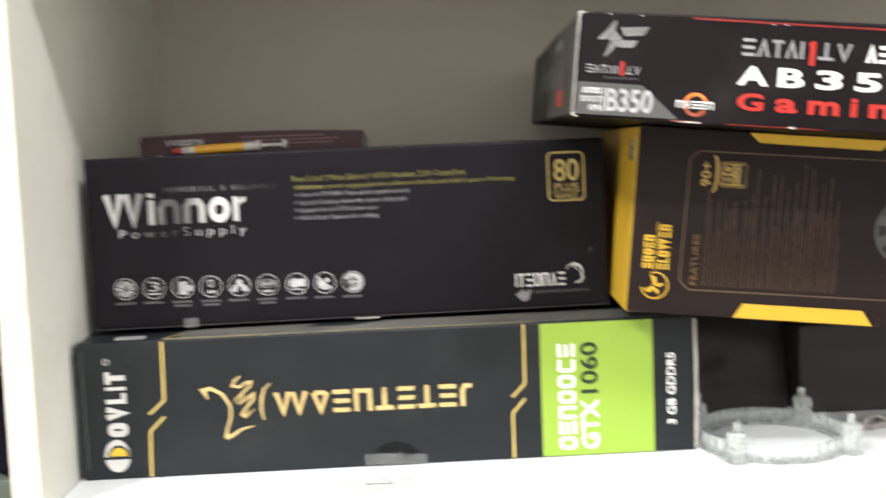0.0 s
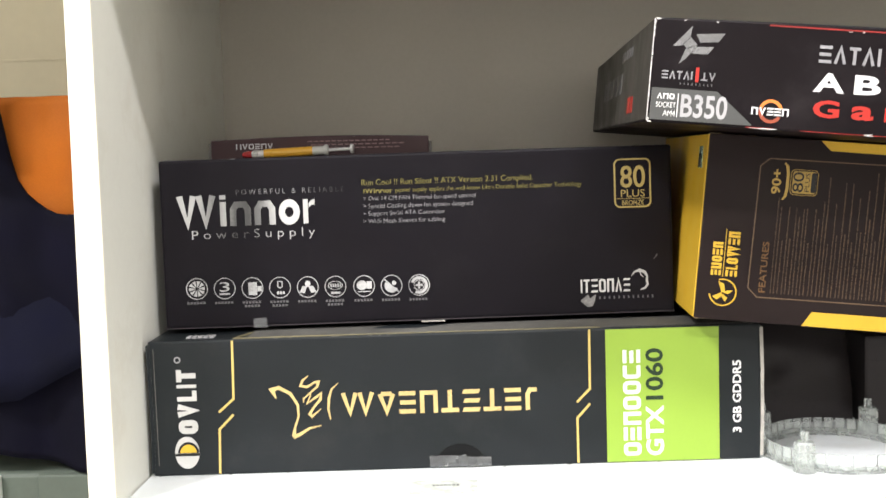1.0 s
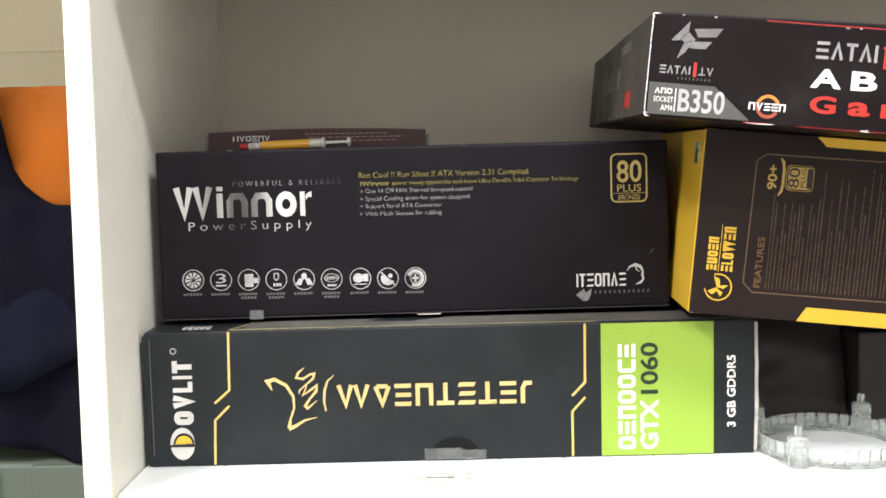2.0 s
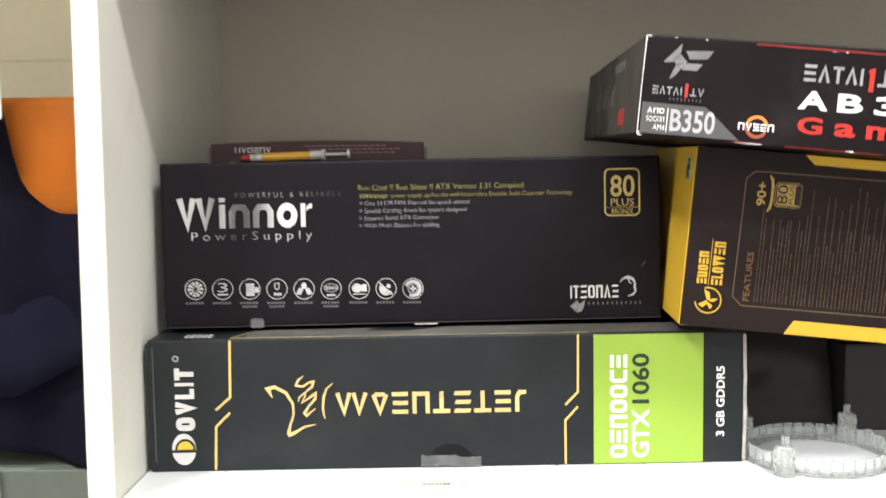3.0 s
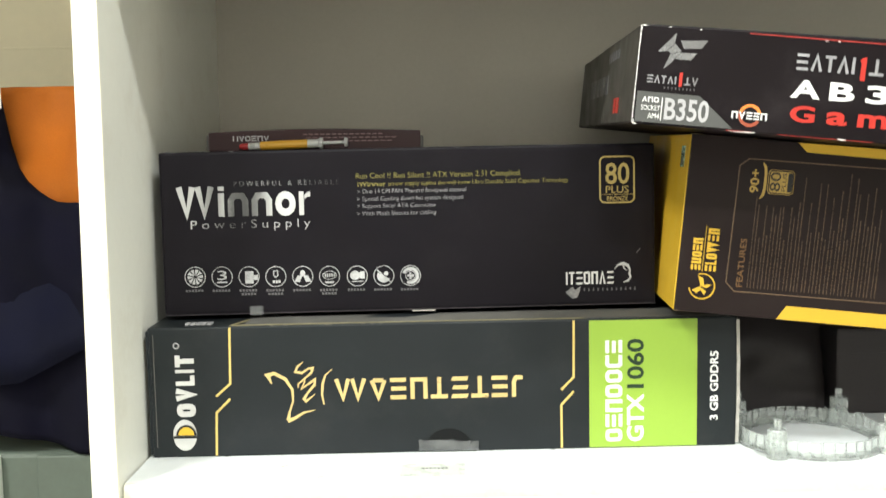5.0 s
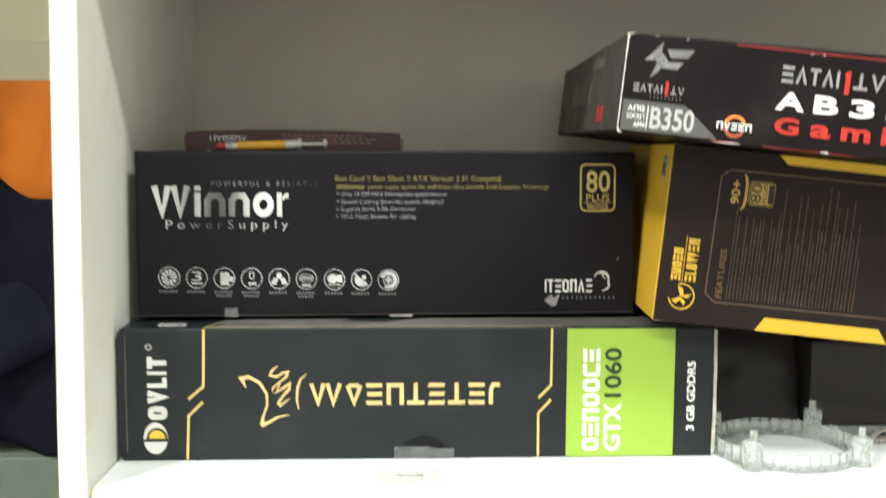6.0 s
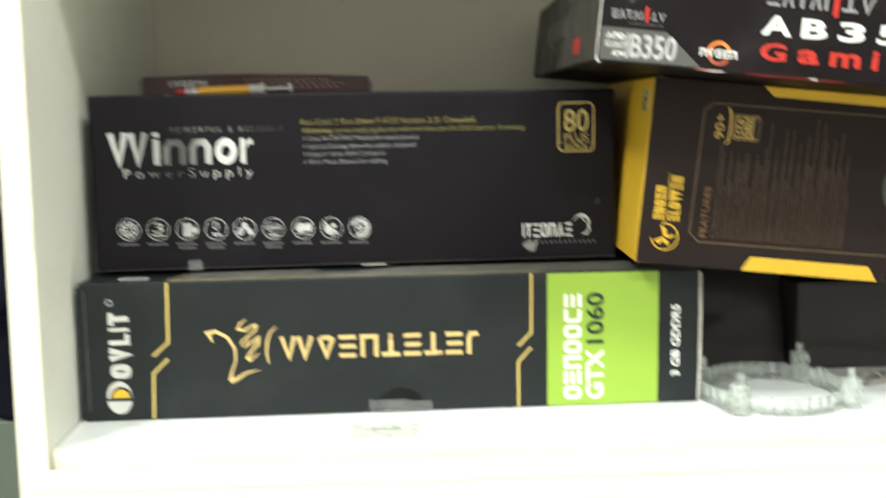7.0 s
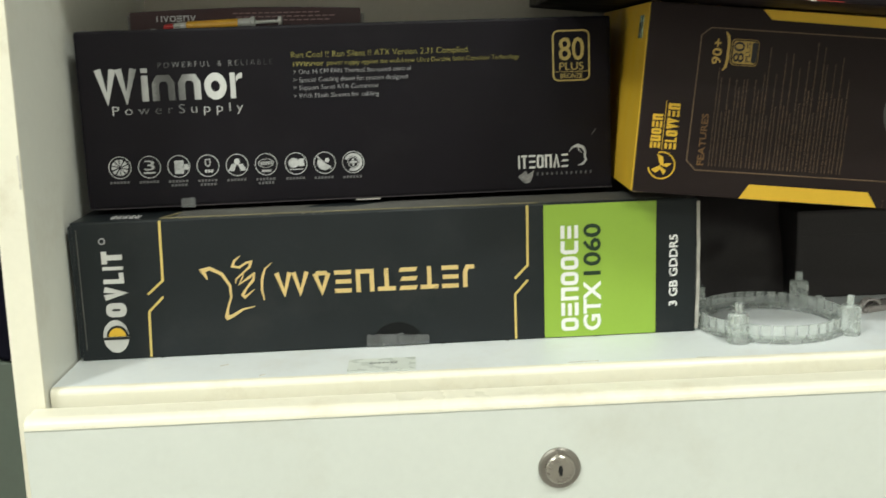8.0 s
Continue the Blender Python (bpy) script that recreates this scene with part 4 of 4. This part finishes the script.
for ch, a, b in (("A", 0.0722, 0.0846), ("B", 0.0900, 0.1004), ("3", 0.1068, 0.1172), ("5", 0.1240, 0.1344), ("0", 0.1412, 0.1520)):
    words(brd, ch, WHITE_INK, a - 0.0006, 0.0180, b + 0.0006, 0.0264, bold=0.03)
for ch, a, b, top in (("G", 0.0724, 0.0840, 0.0146), ("a", 0.0893, 0.0990, 0.0130), ("m", 0.1038, 0.1176, 0.0130), ("i", 0.1226, 0.1256, 0.0150), ("n", 0.1308, 0.1404, 0.0130)):
    words(brd, ch, RED_INK, a, 0.0068, b, top, bold=0.03)
print_shape(brd, "red_edge", EDGE_RED, [rect(0.0500, AH - 0.0009, 0.3300, AH - 0.0003)], 1, "thin red edge line")
print_shape(brd, "red_edge", EDGE_RED, [rect(0.0440, 0.0002, 0.0560, 0.0007), rect(0.0680, 0.0002, 0.1120, 0.0005)], 1)
bm = bmesh.new()
rnd = random.Random(9)
z = 0.0006
while z < AH - 0.0008:
    ln = rnd.uniform(0.0006, 0.0022)
    add_box(bm, -0.0003, -0.00025, z, 0.00004 + 0.00022 * rnd.random() ** 2.5, 0.0003, min(z + ln, AH - 0.0005))
    z += ln + (0.0004 if rnd.random() < 0.15 else 0.0)


def frayed(u, v, w, h, n):
    """A small torn patch: slivers of uneven length that thin out towards its ends."""
    for i in range(n):
        a = (i + 0.5) / n
        ln = w * (0.35 + 0.65 * rnd.random()) * (1.05 - abs(2 * a - 1) * 0.6)
        c = u + (w - ln) * rnd.random()
        add_box(bm, c, -0.0003 - 0.0001 * rnd.random(), v + h * i / n, c + ln, 0.0005, v + h * (i + 0.85) / n)


for u, v, w, h, n in ((0.0, AH - 0.0009, 0.0030, 0.0007, 3), (0.0, AH - 0.0032, 0.0005, 0.0022, 6), (0.0, 0.0002, 0.0011, 0.0020, 6), (0.0, 0.0, 0.0026, 0.0005, 2), (0.0410, 0.0, 0.0180, 0.0005, 3),
                      (0.0955, 0.0, 0.0046, 0.0010, 4), (0.0125, AH - 0.0010, 0.0014, 0.0006, 3), (0.0268, AH - 0.0009, 0.0012, 0.0005, 2), (0.0838, AH - 0.0014, 0.0026, 0.0003, 2), (0.0905, AH - 0.0014, 0.0011, 0.0006, 3)):
    frayed(u, v, w, h, n)
tagged(part("scuffed_edge", bm, WORN_WHITE, brd, "white worn paper along the edges"), kind="stuff")


def side_print(parent, mat, y0, z0, y1, z1, n, name="side_wordmark"):
    bm = bmesh.new()
    for i in range(n):
        a = y0 + (y1 - y0) * i / n
        add_box(bm, -0.0007, a, z0, 0.0, a + (y1 - y0) * 0.62 / n, z1)
    part(name, bm, mat, parent)


part("side_panel", block(-0.0004, 0.0015, 0.0012, 0.0002, AD - 0.002, AH - 0.0012), material("dull_grey_brown_print", (0.056, 0.052, 0.045), 0.5, vary=0.1, scale=40, fine=700, bump=0.05), brd, "dull grey-brown printed end")
side_print(brd, DIM_INK, 0.070, 0.0355, 0.120, 0.0405, 5)
side_print(brd, DIM_INK, 0.110, 0.0180, 0.215, 0.0290, 5)
side_print(brd, RED_INK, 0.055, 0.0060, 0.080, 0.0140, 2)

# ---------------------------------------------------------------- slim maroon box and paste syringe
slim = thing("slim_maroon_box", "slim maroon carton lying on the black power supply box", "box", box_pose(-0.1816, 0.6186, 0.1716, 2.0, 0.3, -1.0))
part("carton", carton_body(0.1355, 0.058, 0.0122, CARD_WINE, seed=31, bulge=0.0026, bevel=0.0006), CARD_WINE, slim)
bars(slim, GREY_INK, 0.0155, 0.0064, 0.0390, 0.0098, "HVOeNV", 0, label="pale plain shape of a brand word")
for i, (a, b) in enumerate(((0.060, 0.112), (0.062, 0.121), (0.060, 0.118))):
    print_shape(slim, "print_strip", material("dim_rose_ink", (0.16, 0.09, 0.09), 0.5, vary=0.2, scale=200, bump=0.0) if i == 0 else bpy.data.materials["dim_rose_ink"], [rect(a + k * (b - a) / 14, 0.0100 - 0.0022 * i, a + (k + 0.75) * (b - a) / 14, 0.0107 - 0.0022 * i) for k in range(14)], 1)
part("flap_edge", block(0.1354, -0.0002, 0.0010, 0.1372, 0.040, 0.0090, 0.0004), DUST, slim, "bent grey end flap")
part("flap_edge", block(-0.0014, -0.0002, 0.0010, 0.0002, 0.040, 0.0105, 0.0004), DUST, slim)

syr = thing("syringe", "yellow-labelled plastic paste syringe with a red tip cap", "syringe", pose(-0.1605, 0.6120, 0.1744, 0, 88.4, 1.5) @ Matrix.Diagonal((0.75, 0.75, 1, 1)))
part("cap", revolve([(0.0018, 0.0), (0.0025, 0.001), (0.0028, 0.0050), (0.0026, 0.0056)], 16), RED_PLASTIC, syr, "red tip cap")
part("nozzle", revolve([(0.0024, 0.0056), (0.0030, 0.0062), (0.0031, 0.0125), (0.0034, 0.0132)], 18), CLEAR_GREY, syr, "cloudy nozzle")
part("barrel", revolve([(0.0034, 0.0132), (0.0037, 0.0142), (0.0037, 0.0425), (0.0035, 0.0430)], 20), YELLOW_PASTE, syr, "yellow label round the barrel")
part("barrel_end", revolve([(0.0035, 0.0430), (0.0036, 0.0435), (0.0036, 0.0500), (0.0046, 0.0506), (0.0046, 0.0525), (0.0030, 0.0528)], 20), CLEAR_GREY, syr, "clear barrel end with finger flange")
part("plunger", revolve([(0.0013, 0.0525), (0.0013, 0.0660), (0.0038, 0.0664), (0.0038, 0.0682), (0.0020, 0.0686)], 16), CLEAR_GREY, syr, "white plunger")

# ---------------------------------------------------------------- black boxes in the back
coal = thing("black_box", "plain flat black carton under the tilted box", "box", box_pose(0.214, 0.598, SHELF, 0, 0, 0))
part("carton", carton_body(0.185, 0.14, 0.0550, CARD_COAL, seed=41, bulge=0.0, bevel=0.002), CARD_COAL, coal)
part("lid_seam", block(0.0, -0.0003, 0.0390, 0.185, 0.0, 0.0393), CARD_COAL, coal)
pouch = thing("black_pouch", "black cloth pouch slumped behind the clear ring", "pouch", pose(0.138, 0.612, SHELF))
bm = bmesh.new()
nx, nz = 14, 12
gr = []
for j in range(nz + 1):
    v = j / nz
    row = []
    for i in range(nx + 1):
        u = i / nx
        swell = math.sin(math.pi * min(1, max(0.02, v))) ** 0.5 * math.sin(math.pi * min(0.98, max(0.02, u))) ** 0.4
        row.append((u * 0.074, -0.010 * swell + 0.005 * noise.noise((u * 4, v * 5, 3)) + 0.016 * v, v * 0.064 * (1 - 0.10 * noise.noise((u * 3, 2, 8)))))
    gr.append(row)
front = [[bm.verts.new(p) for p in row] for row in gr]
for j in range(nz):
    for i in range(nx):
        bm.faces.new((front[j][i], front[j][i + 1], front[j + 1][i + 1], front[j + 1][i]))
part("front_cloth", bm, CARD_COAL, pouch, smooth=True)
bm = bmesh.new()
edge = [[bm.verts.new((p[0], p[1] + 0.0004, p[2])) for p in row] for row in gr]
rear = [[bm.verts.new((p[0], 0.06 - 0.012 * (j / nz), p[2])) for p in row] for j, row in enumerate(gr)]
for j in range(nz):
    for i in range(nx):
        bm.faces.new((rear[j][i], rear[j][i + 1], rear[j + 1][i + 1], rear[j + 1][i]))
        bm.faces.new((edge[j][i], edge[j][i + 1], edge[j + 1][i + 1], edge[j + 1][i]))
for j in range(nz):
    for i in (0, nx):
        bm.faces.new((edge[j][i], edge[j + 1][i], rear[j + 1][i], rear[j][i]))
for i in range(nx):
    for j in (0, nz):
        bm.faces.new((edge[j][i], edge[j][i + 1], rear[j][i + 1], rear[j][i]))
part("back_cloth", bm, CARD_COAL, pouch)

# ---------------------------------------------------------------- clear plastic ring on the shelf
RX, RY, RR = 0.1774, 0.5438, 0.0403
ring = thing("clear_ring", "frosted clear plastic ring with four posts, on the shelf", "plastic ring", pose(RX, RY, SHELF))


def hoop(r0, r1, z0, z1, n=72):
    bm = bmesh.new()
    loops = []
    for i in range(n):
        c, s = math.cos(2 * math.pi * i / n), math.sin(2 * math.pi * i / n)
        loops.append([bm.verts.new((r * c, r * s, z)) for r, z in ((r0, z0), (r1, z0), (r1, z1), (r0, z1))])
    for i in range(n):
        a, b = loops[i], loops[(i + 1) % n]
        for k in range(4):
            bm.faces.new((a[k], b[k], b[(k + 1) % 4], a[(k + 1) % 4]))
    return bm


part("base_hoop", hoop(RR - 0.0045, RR + 0.0008, 0.0003, 0.0018), FROST, ring)
part("rim_wall", hoop(RR - 0.0016, RR - 0.0006, 0.0016, 0.0040), FROST, ring)
seg = None
for i in range(40):
    a = 2 * math.pi * (i + 0.5) / 40
    m = pose(0, 0, 0, 0, 0, math.degrees(a)) @ Matrix.Translation((RR - 0.0008, 0, 0.0018))
    if seg is None:
        seg = part("segment", block(-0.0007, -0.00265, 0, 0.0007, 0.00265, 0.0080, 0.0003, 1), FROST, ring)
    else:
        ob = new("segment", seg.data)
        ob.parent = ring
    (seg if i == 0 else ob).matrix_basis = m
for a, hgt in ((229, 0.0182), (323, 0.0182), (47, 0.0192), (139, 0.0190)):
    m = pose(0, 0, 0, 0, 0, a) @ Matrix.Translation((RR + 0.0030, 0, 0.0003))
    p = part("post", revolve([(0.0058, 0), (0.0058, 0.0010), (0.0050, 0.0014), (0.0048, hgt - 0.0028), (0.0043, hgt - 0.0022), (0.0020, hgt - 0.0020)], 18), FROST, ring, "frosted peg post", smooth=False)
    p.matrix_basis = m
    for k in range(5):
        rib = part("rib", block(0.0045, -0.0004, 0.0014, 0.0056, 0.0004, hgt - 0.003), FROST, p)
        rib.matrix_basis = pose(0, 0, 0, 0, 0, -80 + 40 * k)
    part("peg", block(-0.0016, -0.0018, hgt - 0.0022, 0.0016, -0.0003, hgt + 0.0030, 0.0004, 1), FROST, p)
    part("peg", block(-0.0016, 0.0003, hgt - 0.0022, 0.0016, 0.0018, hgt + 0.0030, 0.0004, 1), FROST, p)


def arch(r, w, n=12):
    bm = bmesh.new()
    rows = []
    for i in range(n + 1):
        a = math.pi * i / n
        rows.append([bm.verts.new((q * math.cos(a), y, q * math.sin(a))) for q, y in ((r - w, -w), (r, -w), (r, w), (r - w, w))])
    for a, b in zip(rows, rows[1:]):
        for k in range(4):
            bm.faces.new((a[k], b[k], b[(k + 1) % 4], a[(k + 1) % 4]))
    bm.faces.new(rows[0]), bm.faces.new(rows[-1])
    return bm


for a, z in ((345, 0.0072), (25, 0.0072)):
    clip = part("clip", arch(0.0042, 0.0009), FROST, ring, "small clear loop on the rim")
    clip.matrix_basis = pose(0, 0, 0, 0, 0, a) @ Matrix.Translation((RR - 0.0004, 0, z)) @ pose(0, 0, 0, 0, 0, 90)
coil = thing("amber_coil", "small amber clear plastic coil lying on the shelf", "coil", pose(0.2435, 0.560, SHELF, 0, 0, 20))
for i in range(3):
    c = part("loop", arch(0.0085 - 0.001 * i, 0.0011, 16), AMBER, coil)
    c.matrix_basis = Matrix.Translation((0.003 * i, 0.004 * i, 0.0))
part("foot", block(-0.006, -0.002, 0.0, 0.030, 0.012, 0.0035, 0.0012), AMBER, coil)

# ---------------------------------------------------------------- beside the cabinet: bag, crate, sheet
crate = thing("metal_crate", "sage-grey metal crate standing on the floor beside the cabinet", "crate", pose(-0.62, 0.6035, FLOOR_Z))
CH = -0.0205 - FLOOR_Z
part("body", block(0, 0.004, 0, 0.398, 0.19, CH, 0.003), SAGE, crate)
for x0, x1 in ((0.0, 0.288), (0.3215, 0.398)):
    part("front_panel", block(x0, 0.0, 0.01, x1, 0.0045, CH - 0.0005, 0.0015), SAGE, crate)
part("corner_strip", block(0.292, -0.003, 0.01, 0.2985, 0.0035, CH - 0.0005, 0.001), FRONTING, crate, "pale corner strip")

bag = thing("cloth_bag", "navy cloth bag with an orange lining, standing on the metal crate", "bag", pose(0, 0, 0))


def neck(x):
    """Height of the bag's open rim along x: high at the strap, scooped beside it."""
    q = min(1.0, max(0.0, (-0.272 - x) / 0.036))
    return 0.1415 + 0.036 * q ** 1.7 + 0.034 * q ** 9


def cloth(x0, x1, y, low, high, depth, nx=36, nz=36, amp=0.006, seed=0):
    bm = bmesh.new()
    front, rear = [], []
    for j in range(nz + 1):
        v = j / nz
        fr, rr = [], []
        for i in range(nx + 1):
            x = x0 + (x1 - x0) * i / nx
            a, b = low(x), high(x)
            z = a + (b - a) * v
            belly = math.sin(math.pi * min(1, 0.08 + 0.84 * v)) * math.sin(math.pi * (0.1 + 0.8 * i / nx))
            d = -depth * belly + amp * noise.noise((x * 26 + seed, z * 12, 4)) + 0.4 * amp * noise.noise((x * 70, z * 34, seed))
            fr.append(bm.verts.new((x, y + d, z)))
            rr.append(bm.verts.new((x, y + d + 0.0022, z)))
        front.append(fr), rear.append(rr)
    for s in (front, rear):
        for j in range(nz):
            for i in range(nx):
                bm.faces.new((s[j][i], s[j][i + 1], s[j + 1][i + 1], s[j + 1][i]))
    for j in range(nz):
        for i in (0, nx):
            bm.faces.new((front[j][i], front[j + 1][i], rear[j + 1][i], rear[j][i]))
    for i in range(nx):
        for j in (0, nz):
            bm.faces.new((front[j][i], front[j][i + 1], rear[j][i + 1], rear[j][i]))
    return bm


part("front_cloth", cloth(-0.42, -0.2200, 0.606, lambda x: -0.0195 + 0.0085 * max(0, (-0.272 - x) / 0.03) ** 0.9, neck, 0.010, amp=0.010, seed=2), NAVY, bag, "navy cloth front with a scooped rim", True)
part("lining", cloth(-0.42, -0.2195, 0.622, lambda x: 0.02, lambda x: 0.2150, 0.006, amp=0.016, seed=7), ORANGE, bag, "orange cloth lining", True)
part("back_cloth", cloth(-0.42, -0.2195, 0.655, lambda x: -0.0195, lambda x: 0.20, 0.0, amp=0.004, seed=9), NAVY, bag, "", True)
# A lit fold of the bag's front, laid on as a lighter blue patch.
bm = bmesh.new()
flap = [(-0.345, 0.110), (-0.300, 0.118), (-0.262, 0.112), (-0.236, 0.102), (-0.236, 0.066), (-0.2585, 0.0504), (-0.285, 0.0370), (-0.300, 0.0295), (-0.3165, 0.0285), (-0.345, 0.040)]
add_prism(bm, flap, 0.0, 0.0016)
bmesh.ops.triangulate(bm, faces=[f for f in bm.faces if len(f.verts) > 4])
bmesh.ops.subdivide_edges(bm, edges=bm.edges[:], cuts=3, use_grid_fill=True)
for v in bm.verts:
    v.co.y += 0.5905 + 0.004 * noise.noise((v.co.x * 40, v.co.z * 30, 1)) + 0.24 * max(0, v.co.z - 0.055)
part("flap", bm, LIT_NAVY, bag, "lit fold of the navy cloth, painted lighter blue", True)

sheet = thing("white_sheet", "white plastic sheet hanging from the wall ledge", "sheet", pose(0, 0, 0))
part("panel", block(-0.52, 0.556, 0.1985, -0.2862, 0.559, 0.62, 0.0012), WHITE_CLOTH, sheet)
